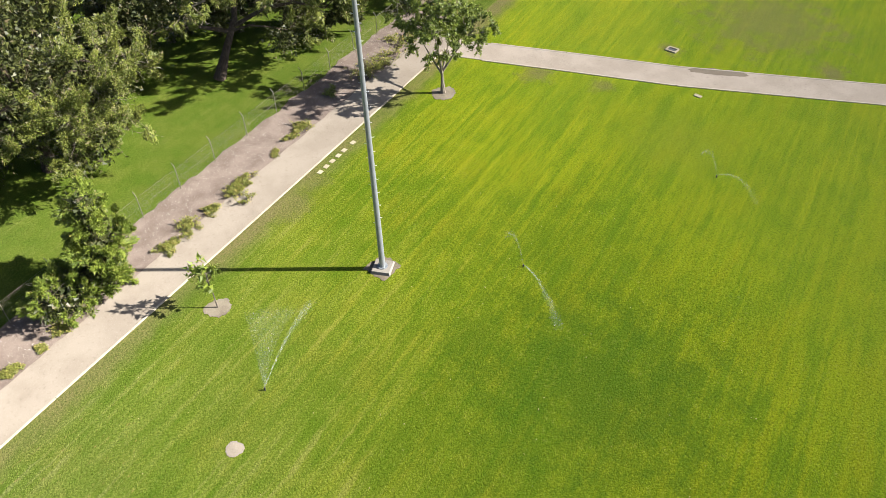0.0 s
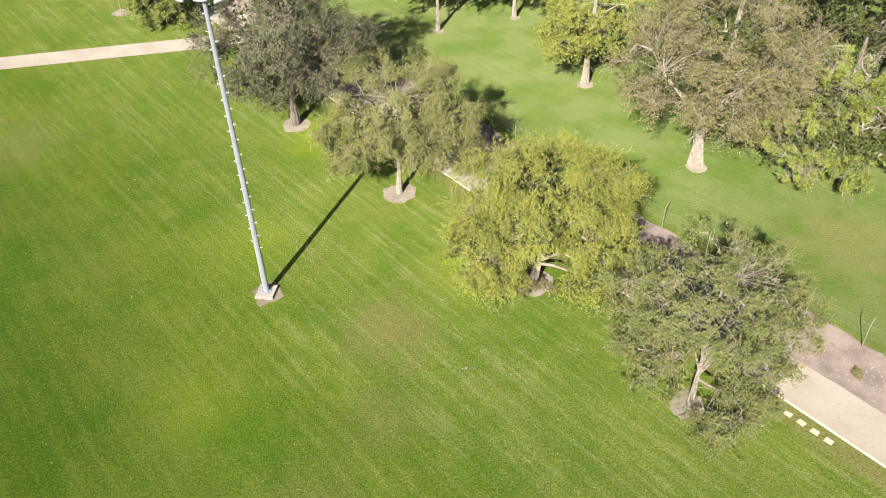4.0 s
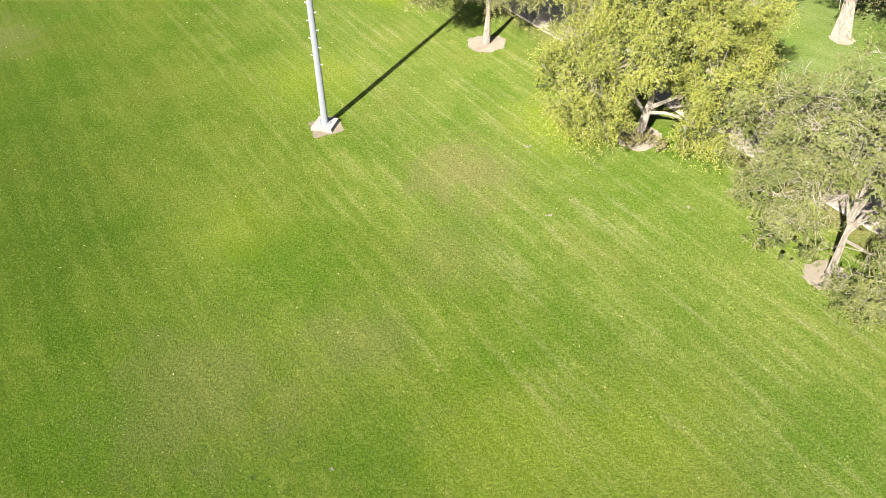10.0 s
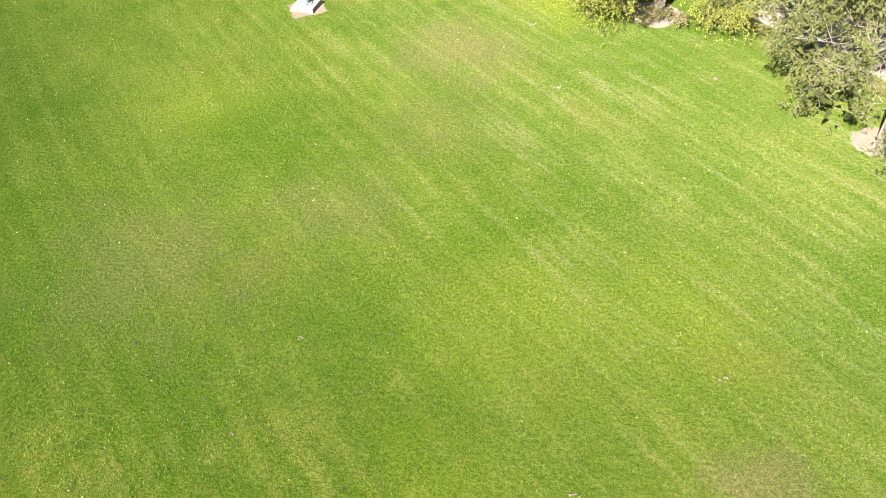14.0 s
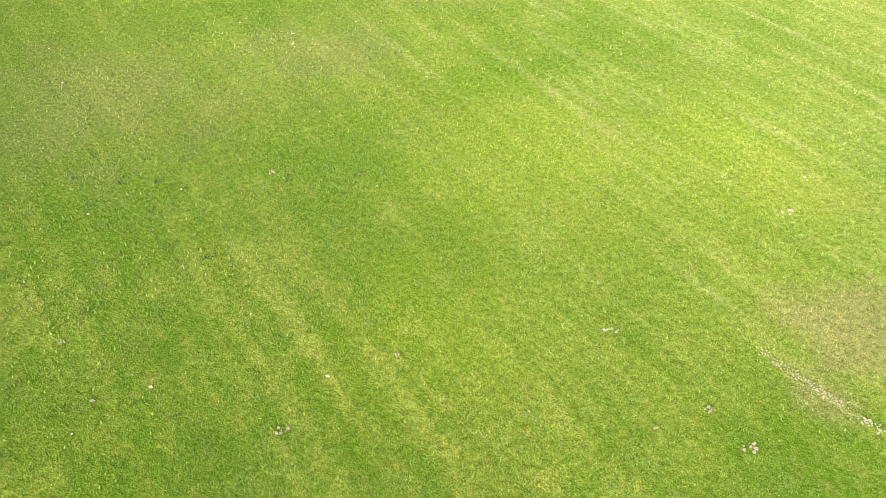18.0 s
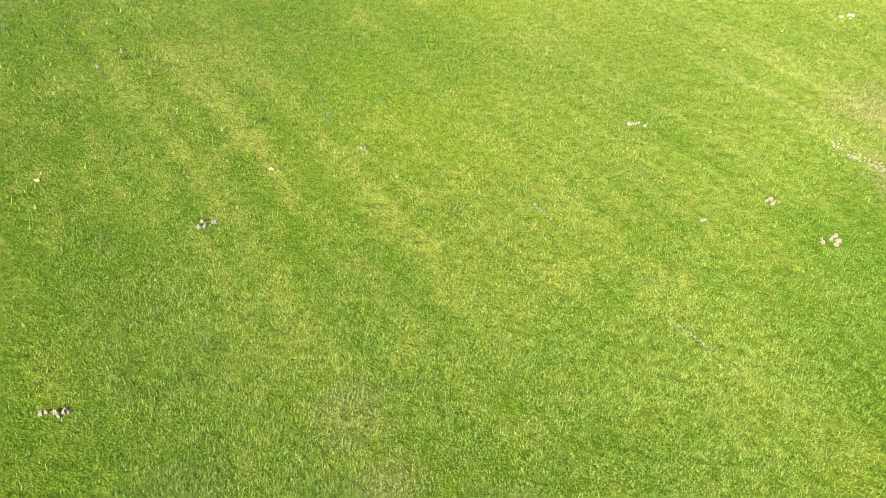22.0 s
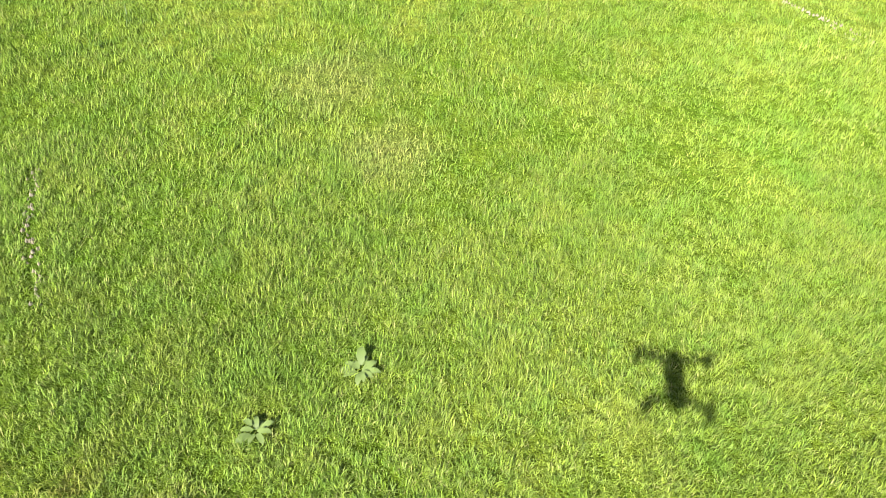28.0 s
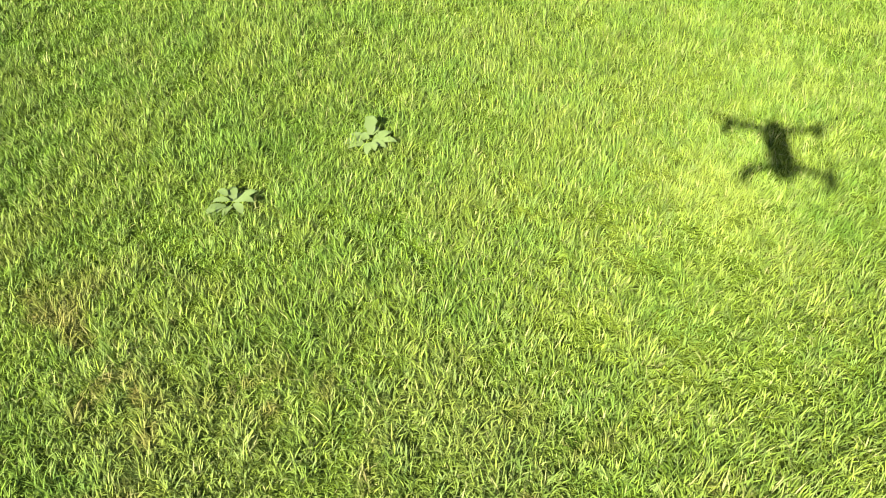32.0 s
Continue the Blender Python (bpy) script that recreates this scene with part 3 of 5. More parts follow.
def course(points, width, z0, z1, offset=0.0):
    """A flat strip with thickness that follows a line of points."""
    rows = []
    for i, p in enumerate(points):
        a, b = points[max(i - 1, 0)], points[min(i + 1, len(points) - 1)]
        dx, dy = b[0] - a[0], b[1] - a[1]
        ln = math.hypot(dx, dy)
        nx, ny = -dy / ln, dx / ln
        rows.append([(p[0] + nx * (offset + w), p[1] + ny * (offset + w), z) for w, z in ((-width / 2, z0), (-width / 2, z1), (width / 2, z1), (width / 2, z0))])
    g = Geo()
    m = len(rows)
    g.add([q for row in rows for q in row], [(4 * i + j, 4 * i + j + 1, 4 * i + j + 5, 4 * i + j + 4) for i in range(m - 1) for j in range(3)] + [(0, 1, 2, 3), (4 * m - 1, 4 * m - 2, 4 * m - 3, 4 * m - 4)])
    return g


cross_path = tagged(new("path", course(BEND, 2.35, -0.03, 0.030).mesh("path", PALE_GRAVEL)),
                    "pale tan gravel path bordering the far end of the field", "path", kind="structure")
for w in (-1.22, 1.22):
    cross_kerb = thing("kerb", "thin pale concrete edging of the crossing path", "kerb", kind="structure")
    for a, b in zip(BEND[1:-1], BEND[2:]):
        k = max(1, round(math.dist(a, b) / 5))
        for i in range(k):
            ends = [tuple(a[j] + (b[j] - a[j]) * t for j in (0, 1)) for t in (i / k, (i + 0.994) / k)]
            part("kerb_stone", course(ends, 0.10, -0.03, 0.05, w), KERB, cross_kerb)
g = Geo()
rim = [(1.9 * math.cos(t) * (1 + 0.25 * noise.noise((2 * math.cos(t), 2 * math.sin(t), 3))), 0.42 * math.sin(t) * (1 + 0.5 * noise.noise((3 * math.cos(t), 3 * math.sin(t), 8)))) for t in (2 * math.pi * k / 40 for k in range(40))]
g.add([(35.35 - 0.58 * p - 0.81 * q, -33.65 - 0.81 * p + 0.58 * q, 0.034) for p, q in rim], [tuple(range(40))])
tagged(part("damp_patch", g, DAMP), "darker damp patch on the gravel path", "wet patch", kind="structure")
far_path = tagged(new("path", line_strip((-90, 46.0), (-10.5, 59.2), 2.1, -0.03, 0.028).mesh("path", GRAVEL)),
                  "tan gravel path crossing the lawn beyond the lamp pole", "path", kind="structure")
trail = tagged(new("path", line_strip((48.5, -14.6), (66, -32), 0.9, -0.03, 0.018).mesh("path", SOIL)), "narrow worn dirt trail past the fence end", "path", kind="structure")


def disc(x, y, r, z, seed, squash=1.0, depth=0.05, square=False):
    g = Geo()
    pts = []
    for k in range(48):
        a = 2 * math.pi * k / 48
        q = r * (1 + 0.22 * noise.noise((1.6 * math.cos(a), 1.6 * math.sin(a), seed)) + 0.16 * noise.noise((6 * math.cos(a), 6 * math.sin(a), seed)))
        if square:
            q *= 0.8 / max(abs(math.cos(a - 0.5)), abs(math.sin(a - 0.5)))
        pts.append((x + q * math.cos(a), y + squash * q * math.sin(a)))
    g.add([(x, y, z + 0.02)] + [(*p, z) for p in pts] + [(*p, z - depth) for p in pts],
          [(0, 1 + k, 1 + (k + 1) % 48) for k in range(48)] + [(1 + k, 49 + k, 49 + (k + 1) % 48, 1 + (k + 1) % 48) for k in range(48)])
    return g


def soil_ring(x, y, r, seed):
    tagged(new("soil_ring", disc(x, y, 0.82 * r, 0.015, seed).mesh("soil_ring", PALE_SOIL)), "round bare soil ring in the turf at a tree foot", "bare soil", group="tree rings", kind="structure")


for i, (x, y, r) in enumerate([(27.55, 0.85, 0.75), (40.6, -16.3, 0.95), (11.05, 20.85, 0.95), (5.45, 29.1, 1.25), (-1.35, 37.2, 1.15),
                               (-8.2, 45.3, 1.1), (16.6, 38.8, 0.8), (11.7, 49.4, 0.7), (1.7, 58.9, 0.55), (8.0, 60.9, 0.55), (-24.7, 64.4, 0.9)]):
    soil_ring(x, y, r, i * 1.7)
tagged(new("bare_patch", disc(19.4, 1.74, 0.42, 0.012, 5.5, 0.85).mesh("bare_patch", GRAVEL)), "small bare soil patch in the lawn", "bare soil", kind="structure")

# ---- floodlight poles ----


def floodlight_pole(x, y, turn, height):
    pole = thing("floodlight_pole", "tall galvanised steel floodlight pole with climbing pegs on a concrete footing", "light pole", (x, y, 0), turn, "field floodlights")
    g = Geo()
    g.box(0, 0, -0.05, 1.02, 1.02, 0.23, 0.0, 0.88)
    part("footing", g, CONCRETE, pole, "weathered square concrete footing")
    g = Geo()
    g.tube([(0, 0, 0.17), (0, 0, 0.21)], [0.26, 0.26], 20)
    for k in range(6):
        a = k * math.pi / 3
        g.tube([(0.24 * math.cos(a), 0.24 * math.sin(a), 0.20), (0.24 * math.cos(a), 0.24 * math.sin(a), 0.27)], [0.018, 0.018], 6)
    part("base_plate", g, STEEL, pole)
    g = Geo()
    g.tube([(0, 0, 0.19), (0, 0, 5.6), (0, 0, 5.62), (0, 0, 11.0), (0, 0, 11.02), (0, 0, height)], [0.150, 0.125, 0.132, 0.102, 0.108, 0.078], 18)
    part("shaft", g, STEEL, pole, smooth=False)
    g = Geo()
    g.tube([(0, 0, 0), (0.11, 0, 0), (0.12, 0, 0.025)], [0.011, 0.011, 0.015], 5)
    peg_mesh = g.mesh("peg", WHITE_PAINT)
    k, z = 0, 3.0
    while z < height - 0.8:
        peg = new("peg", peg_mesh)
        peg.parent = pole
        r = 0.150 - 0.072 * z / height - 0.02
        a = (k % 2) * math.pi
        peg.location, peg.rotation_euler = (r * math.cos(a), r * math.sin(a), z), (0, 0, a)
        k, z = k + 1, z + 0.38
    g = Geo()
    g.box(0, 0, height - 0.25, 2.5, 0.08, 0.08)
    g.box(-0.12, 0, height - 1.15, 1.65, 0.08, 0.08)
    part("crossarm", g, WHITE_PAINT, pole, "white steel crossarms")
    for zx, zz, tilt in ((-1.15, -0.25, -20), (-0.4, -0.25, -8), (0.4, -0.25, 8), (1.15, -0.25, 20), (-0.90, -1.15, -25), (-0.06, -1.15, 0), (0.66, -1.15, 25)):
        lamp = new("floodlight")
        lamp.parent = pole
        lamp.location, lamp.rotation_euler, lamp.scale = (zx, -0.14, height + zz - 0.22), (radians(-22), radians(-tilt), 0), (0.72, 0.72, 0.72)
        g = Geo()
        prof = [(0.10, 0.34), (0.15, 0.22), (0.17, 0.02), (0.30, -0.16), (0.34, -0.24)]
        g.tube([(0, 0, z) for _, z in prof], [r for r, _ in prof], 16, caps=True)
        part("housing", g, WHITE_PAINT, lamp, "white bell-shaped reflector housing")
        g = Geo()
        g.tube([(0, 0, -0.245), (0, 0, -0.262)], [0.33, 0.31], 16)
        part("lens", g, GLASS, lamp, "clear glass lens")
        g = Geo()
        g.box(0, 0.08, 0.22, 0.06, 0.26, 0.05)
        part("bracket", g, STEEL, lamp)
    return pole


floodlight_pole(26.85, -7.27, radians(55), 16.9)
floodlight_pole(-8.03, 29.04, radians(-10), 16.9)
for x, y, i in ((26.95, -7.3, 1.0), (-8.0, 29.0, 8.0)):
    tagged(new("soil_ring", disc(x, y, 0.86, 0.012, i, square=True).mesh("soil_ring", SOIL)), "trampled bare soil collar round a pole footing", "bare soil", kind="structure")

# ---- fence ----
fence = thing("chain_link_fence", "low rusty chain-link fence with bent-top posts along the mulch strip", "fence")
post_geo = Geo()
post_geo.tube([(0, 0, -0.1), (0, 0, 1.45), (0.05, 0.04, 1.58), (0.17, 0.13, 1.72)], [0.026, 0.024, 0.021, 0.018], 7)
post_mesh = post_geo.mesh("post", FENCE_STEEL)
posts = [-61.3 + 2.88 * k for k in range(38)]
for k, u in enumerate(posts):
    post = new("post", post_mesh)
    post.parent = fence
    x, y = on_path(u, 30.4 + 0.05 * noise.noise((u, 0, 2)))
    post.location, post.rotation_euler = (x, y, 0), (0.04 * noise.noise((u, 5, 1)), 0.05 * noise.noise((u, 7, 1)), radians(20 * noise.noise((u, 3, 1))))
wire = Geo()
for z in (0.06, 0.75, 1.4):
    wire.tube([(*on_path(u, 30.4), z - 0.03 * (i % 2)) for i, u in enumerate(posts)], [0.004] * len(posts), 4)
part("wire", wire, WIRE_STEEL, fence)
k = 1100
base = np.linspace(posts[0], posts[-1], k)
for sign in (1, -1):
    a = np.stack((UX * base + VX * 30.41, UY * base + VY * 30.41, np.full(k, 0.03)), 1)
    top = base + sign * 0.9
    b = np.stack((UX * top + VX * 30.41, UY * top + VY * 30.41, np.full(k, 1.4)), 1)
    w = np.array((UX, UY, 0)) * 0.0013
    pts = np.stack((a - w, a + w, b + w, b - w), 1).reshape(-1, 3)
    mesh_ob = new("mesh", sheet("mesh", pts, np.arange(len(pts)).reshape(-1, 4), WIRE_STEEL))
    mesh_ob.parent = fence
    tagged(mesh_ob, kind="stuff")

# ---- slabs, boxes ----
g = Geo()
g.box(0, 0, -0.04, 0.35, 0.27, 0.070, 0, 0.94)
slab_mesh = g.mesh("slab", SLAB)
spots = [on_path(-6.65 + 0.62 * k, 24.38) for k in range(4)] + [on_path(27.15 + 0.60 * k, 24.32) for k in range(5)] + [on_path(30.45, 24.30)]
for k, (x, y) in enumerate(spots):
    s = new("stepping_slab", slab_mesh)
    s.location, s.rotation_euler = (x, y, 0), (0, 0, math.atan2(UY, UX) + 0.2 * noise.noise((k * 1.7, 0, 0)))
    tagged(s, "pale square stepping slab set in the lawn beside the path", "paving slab", "stepping slabs")
box_thing = thing("valve_box", "white concrete utility box lid in a worn hollow", "utility box", (39.1, -32.7, 0), 0.5)
g = Geo()
for bx, by, la, lb in ((0, 0.32, 1.0, 0.14), (0, -0.32, 1.0, 0.14), (-0.43, 0, 0.14, 0.5), (0.43, 0, 0.14, 0.5)):
    g.box(bx, by, -0.05, la, lb, 0.13, 0, 0.96)
part("frame", g, SLAB, box_thing)
g = Geo()
g.box(0.05, -0.05, 0.0, 0.66, 0.38, 0.03, 0, 0.97)
part("lid", g, DRONE_SHELL, box_thing, "dark cover")
box_thing.scale = (0.8, 0.8, 1.0)
g = Geo()
g.box(33.5, -30.8, -0.04, 0.5, 0.28, 0.09, 0.4, 0.95)
tagged(part("valve_box", g, SLAB), "small pale valve box lid flush with the lawn", "utility box")

# ---- trees ----
rng = np.random.default_rng(7)


def crown_points(blobs, count, shell=0.55):
    """Points in a set of ellipsoids (x, y, z, rx, ry, rz), more of them near the outside."""
    vol = np.array([b[3] * b[4] * b[5] for b in blobs])
    vol = vol ** 0.7
    pick = rng.choice(len(blobs), count, p=vol / vol.sum())
    d = unit(rng.normal(size=(count, 3)))
    r = (shell + (1 - shell) * rng.random(count)) ** 0.8
    b = np.array(blobs)[pick]
    return b[:, :3] + d * r[:, None] * b[:, 3:], d


def tree(x, y, label, trunk, blobs, groups, per, leaf, leaf_mat, bark_mat, group_r=0.9, style="broad", limbs=7, twigs=0, ob_turn=0.0, name="tree", radius=0.2, forks=(), snags=0, inner=0, seed=0, gaps=()):
    """A tree: tapered trunk along given points, main limbs, a bough to each group of leaves, bare twigs."""
    global rng
    rng = np.random.default_rng(int(abs(31.7 * x + 17.3 * y) * 10) + seed)
    top = thing(name, label, "tree" if name == "tree" else "shrub", (x, y, 0), ob_turn)
    centres, out = crown_points(blobs, groups, 0.78 if style == "spray" else 0.45)
    lead = np.arange(groups)
    if groups >= 100 and style == "spray":
        lead = lead // 6 * 6
        centres = centres[lead] + group_r * np.clip(rng.normal(size=(groups, 3)), -1.2, 1.2) * (0.75, 0.75, 0.5)
        out = unit(out[lead] + 0.25 * rng.normal(size=(groups, 3)))
    centres[:, 2] = np.maximum(centres[:, 2], 0.3)
    for gx, gy, gz, gr in gaps:
        away = centres - (gx, gy, gz)
        far_off = np.linalg.norm(away, axis=1, keepdims=True)
        centres = np.where(far_off < gr, (gx, gy, gz) + away / np.maximum(far_off, 0.05) * gr * 1.08, centres)
    centres[:, 2] = np.maximum(centres[:, 2], 0.3)
    g = Geo()
    tp = [Vector(p) for p in trunk]
    n_t = len(tp)
    radii = [radius * (1.35 if i == 0 else 1.0) * (1 - 0.75 * i / (n_t - 1)) for i in range(n_t)]
    g.tube([tp[0] - Vector((0, 0, 0.15))] + tp, [radii[0] * 1.15] + radii, 9)
    heights = np.array([q.z for q in tp])

    def on_trunk(z):
        z = min(heights[-1] * 0.98, max(z, heights[-1] * 0.22))
        k = max(0, min(n_t - 2, int(np.searchsorted(heights, z)) - 1))
        return tp[k].lerp(tp[k + 1], (z - heights[k]) / max(1e-3, heights[k + 1] - heights[k]))

    nodes = []
    for i in rng.choice(groups, min(limbs, groups), replace=False):
        c = Vector(centres[i])
        a = on_trunk(c.z * 0.62)
        e = a.lerp(c, 0.8)
        r0 = min(radius * 0.55, 0.02 + 0.022 * (e - a).length)
        q1 = a.lerp(e, 0.35) + Vector((0, 0, 0.12 * (e - a).length)) + Vector(rng.normal(0, 0.12, 3))
        q2 = a.lerp(e, 0.7) + Vector((0, 0, 0.10 * (e - a).length)) + Vector(rng.normal(0, 0.18, 3))
        g.tube([a, q1, q2, e], [r0, r0 * 0.75, r0 * 0.5, r0 * 0.25], 6, caps=False)
        nodes += [q1, q2, e]
    for fork in forks:
        pts = [Vector(p) for p in fork]
        g.tube(pts, [radius * 0.55 * (1 - 0.75 * i / (len(pts) - 1)) for i in range(len(pts))], 8)
        nodes += pts[1:]
    nodes += [on_trunk(heights[-1] * f) for f in (0.45, 0.6, 0.75, 0.9)]
    spots = np.array([tuple(q) for q in nodes])
    ends = []
    for i in range(groups):
        c = Vector(centres[i])
        a = nodes[int(np.argmin(np.linalg.norm(spots - centres[i], axis=1)))]
        if lead[i] != i:
            a = ends[lead[i]][1]
        mid = a.lerp(c, 0.5) + Vector(rng.normal(0, 0.10, 3)) * (c - a).length + Vector((0, 0, 0.06 * (c - a).length))
        r0 = min(radius * 0.16, 0.006 + 0.006 * (c - a).length)
        g.tube([a, mid, c], [r0, r0 * 0.6, r0 * 0.25], 4, caps=False)
        ends.append((mid, c))
    part("trunk", g, bark_mat, top)
    # sprigs fan out from each bough's end, small leaves sit along them; a spray is a dense plume that points up and out
    fans = 2 if style == "spray" else max(3, per // 26)
    k = groups * fans
    owner = np.repeat(np.arange(groups), fans)
    up, spread, sag = {"spray": (0.55, 0.42, 0.05), "weep": (-0.9, 0.55, 0.35), "broad": (0.15, 0.95, 0.18)}[style]
    axis = unit(0.75 * out[owner] + np.array((0, 0, up)) + spread * rng.normal(size=(k, 3)))
    reach = (group_r * rng.uniform(0.7, 1.25, groups))[owner] * rng.uniform(0.55, 1.35, k)
    foot = centres[owner] + 0.22 * group_r * rng.normal(size=(k, 3)) - axis * (0.25 * reach)[:, None]
    flat = unit(np.cross(axis, unit(rng.normal(size=(k, 3)) + out[owner])))
    idx = np.repeat(np.arange(k), max(1, per // fans))
    m = len(idx)
    s = rng.random(m) ** 0.75
    turn = rng.choice((-1.0, 1.0), m)[:, None]
    pos = foot[idx] + axis[idx] * (reach[idx] * s)[:, None] - np.array((0, 0, 1.0)) * (sag * reach[idx] * s * s)[:, None]
    if style == "spray":
        ring = unit(rng.normal(size=(m, 3)))
        pos += ring * (0.46 * reach[idx] * (0.35 + 1.2 * s) * np.maximum(0.0, 1 - s) ** 0.6 * rng.random(m) ** 0.5)[:, None] + 0.02 * rng.normal(size=(m, 3))
        along = axis[idx] * rng.uniform(0.5, 1.2, m)[:, None] + 0.55 * ring + 0.25 * rng.normal(size=(m, 3))
        normal = ring + 0.6 * out[owner[idx]] + np.array((0, 0, 0.4))
    else:
        pos += flat[idx] * turn * (0.20 * reach[idx] * (1 - 0.7 * s) * rng.random(m))[:, None] + 0.035 * rng.normal(size=(m, 3))
        along = axis[idx] * rng.uniform(0.3, 1.1, m)[:, None] + flat[idx] * turn * 0.75 + 0.95 * rng.normal(size=(m, 3)) + np.array((0, 0, -0.25))
        normal = out[owner[idx]] + np.array((0, 0, 0.5)) + 0.5 * rng.normal(size=(m, 3))
    pos[:, 2] = np.maximum(pos[:, 2], 0.05)
    shown = np.ones(m, bool)
    for gx, gy, gz, gr in gaps:
        shown &= np.linalg.norm(pos - (gx, gy, gz), axis=1) > 0.86 * gr
    pos, along, normal, s = pos[shown], along[shown], normal[shown], s[shown]
    m = len(pos)
    length = leaf[0] * rng.uniform(0.6, 1.4, m) * (1.15 - 0.4 * s)
    width = leaf[1] * rng.uniform(0.6, 1.4, m)
    crown = new("crown", sprig_mesh("crown", pos, along, normal, length, width, leaf_mat))
    crown.parent = top
    tagged(crown, kind="stuff")
    # leaves added to block light; the crown's inner shade is in their colour
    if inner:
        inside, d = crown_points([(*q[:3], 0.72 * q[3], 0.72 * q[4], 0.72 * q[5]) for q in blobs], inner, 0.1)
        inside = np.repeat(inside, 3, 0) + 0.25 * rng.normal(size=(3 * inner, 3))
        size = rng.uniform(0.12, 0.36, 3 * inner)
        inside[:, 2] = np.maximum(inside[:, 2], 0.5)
        core = new("inner_shade_leaves", sprig_mesh("inner_shade_leaves", inside, rng.normal(size=(3 * inner, 3)), rng.normal(size=(3 * inner, 3)), size, size * 0.55, LEAF_SHADE))
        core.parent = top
        tagged(core, "added inner leaves that block light, coloured dark for the crown's shade", kind="stuff")
    for _ in range(snags):
        i = int(rng.integers(groups))
        a, c = ends[i][0], ends[i][1]
        d = (Vector(out[i]) + Vector(rng.normal(0, 0.5, 3))).normalized()
        ln = rng.uniform(0.6, 1.5)
        q = c + d * 0.5 * ln
        e = q + (d + Vector(rng.normal(0, 0.5, 3))).normalized() * ln * 0.6
        g = Geo()
        g.tube([a, c, q, e], [0.06, 0.05, 0.035, 0.010], 6)
        for s in (0.2, 0.5, 0.8):
            w = q.lerp(e, s)
            g.tube([w, w + (d + Vector(rng.normal(0, 0.9, 3))).normalized() * ln * 0.4], [0.022, 0.006], 4)
        part("dead_branch", g, TWIG_GREY, top, "bleached dead branch")
    if twigs:
        g = Geo()
        for _ in range(twigs):
            mid, c = ends[rng.integers(len(ends))]
            a = mid.lerp(c, rng.random() * 0.9 + 0.1)
            w = Vector(unit((np.array(c - mid) * 0.8 + rng.normal(size=3))[None])[0])
            if style == "weep":
                w = Vector((0.6 * w.x, 0.6 * w.y, -0.8))
            ln = group_r * (0.45 + 1.0 * rng.random())
            q = a + w * ln * 0.5 + Vector((0, 0, 0.05))
            e = q + (w + Vector(rng.normal(0, 0.35, 3))).normalized() * ln * 0.5
            if e.z < 0.05 or any((e - Vector(hole[:3])).length < hole[3] for hole in gaps):
                continue
            g.tube([a, q, e], [0.010, 0.007, 0.003], 3, caps=False)
        tagged(part("dry_wood", g, TWIG_GREY, top, "bare dry twigs"), kind="stuff")
    return top


# row of park trees between the field and the path
tree(11.2, 20.9, "sparse grey-green park tree, half bare, in a soil ring", [(0, 0, 0), (0.1, 0.2, 1.6), (0.25, 0.5, 3.4), (0.35, 0.8, 4.8), (0.5, 0.9, 6.6)],
     [(0.6, 1.2, 5.2, 3.7, 3.4, 2.5), (-2.0, 1.2, 2.7, 1.6, 1.6, 1.4), (2.8, 1.4, 4.2, 2.3, 2.4, 2.2), (-2.0, 2.6, 4.0, 2.3, 2.2, 1.9), (1.6, -1.4, 1.3, 1.4, 1.1, 1.0), (-1.8, 0.1, 1.6, 1.3, 1.2, 1.2), (0.3, -2.0, 0.9, 0.9, 0.8, 0.6), (2.2, -0.6, 2.8, 1.7, 1.5, 1.3), (-1.4, -0.3, 4.2, 1.4, 1.4, 1.0)],
     215, 380, (0.125, 0.050), LEAF_SPARSE, BARK_MID, 0.74, "broad", 4, 1500, radius=0.11, gaps=[(-0.5, -0.9, 3.4, 1.1)],
     forks=[[(0.12, 0.2, 1.9), (-0.3, 0.3, 3.2), (-0.5, 0.5, 5.6)], [(0.2, 0.3, 2.4), (0.9, 0.9, 3.8), (1.4, 1.6, 5.8)]], inner=300)
tree(5.45, 29.1, "dense yellow-green park tree with low drooping crown", [(0, 0, 0), (0.25, 0.1, 1.2), (0.5, 0.5, 2.6), (0.5, 0.8, 5.2)],
     [(0.5, 1.2, 4.2, 4.9, 4.2, 2.6), (-2.9, -1.0, 3.3, 2.3, 2.0, 1.5), (2.9, -1.1, 3.0, 2.4, 2.1, 1.6), (0.6, 2.6, 4.2, 3.2, 2.6, 2.3), (0.4, 0.6, 5.8, 3.6, 3.4, 1.5), (-0.2, -1.6, 4.6, 2.6, 1.6, 1.2), (-1.9, -1.7, 1.9, 1.5, 1.2, 0.9), (2.0, -1.8, 1.8, 1.5, 1.2, 0.9)],
     330, 600, (0.105, 0.046), LEAF_YELLOW, BARK_PALE, 0.9, "broad", 6, 600, radius=0.20, inner=1500, gaps=[(0.2, -0.9, 1.7, 1.5), (0.3, -2.4, 2.9, 1.4)],
     forks=[[(0.25, 0.1, 1.0), (-0.5, -0.5, 2.2), (-1.8, -0.8, 3.4)], [(0.3, 0.2, 1.3), (1.2, -0.4, 2.2), (2.4, -1.0, 3.2)]])
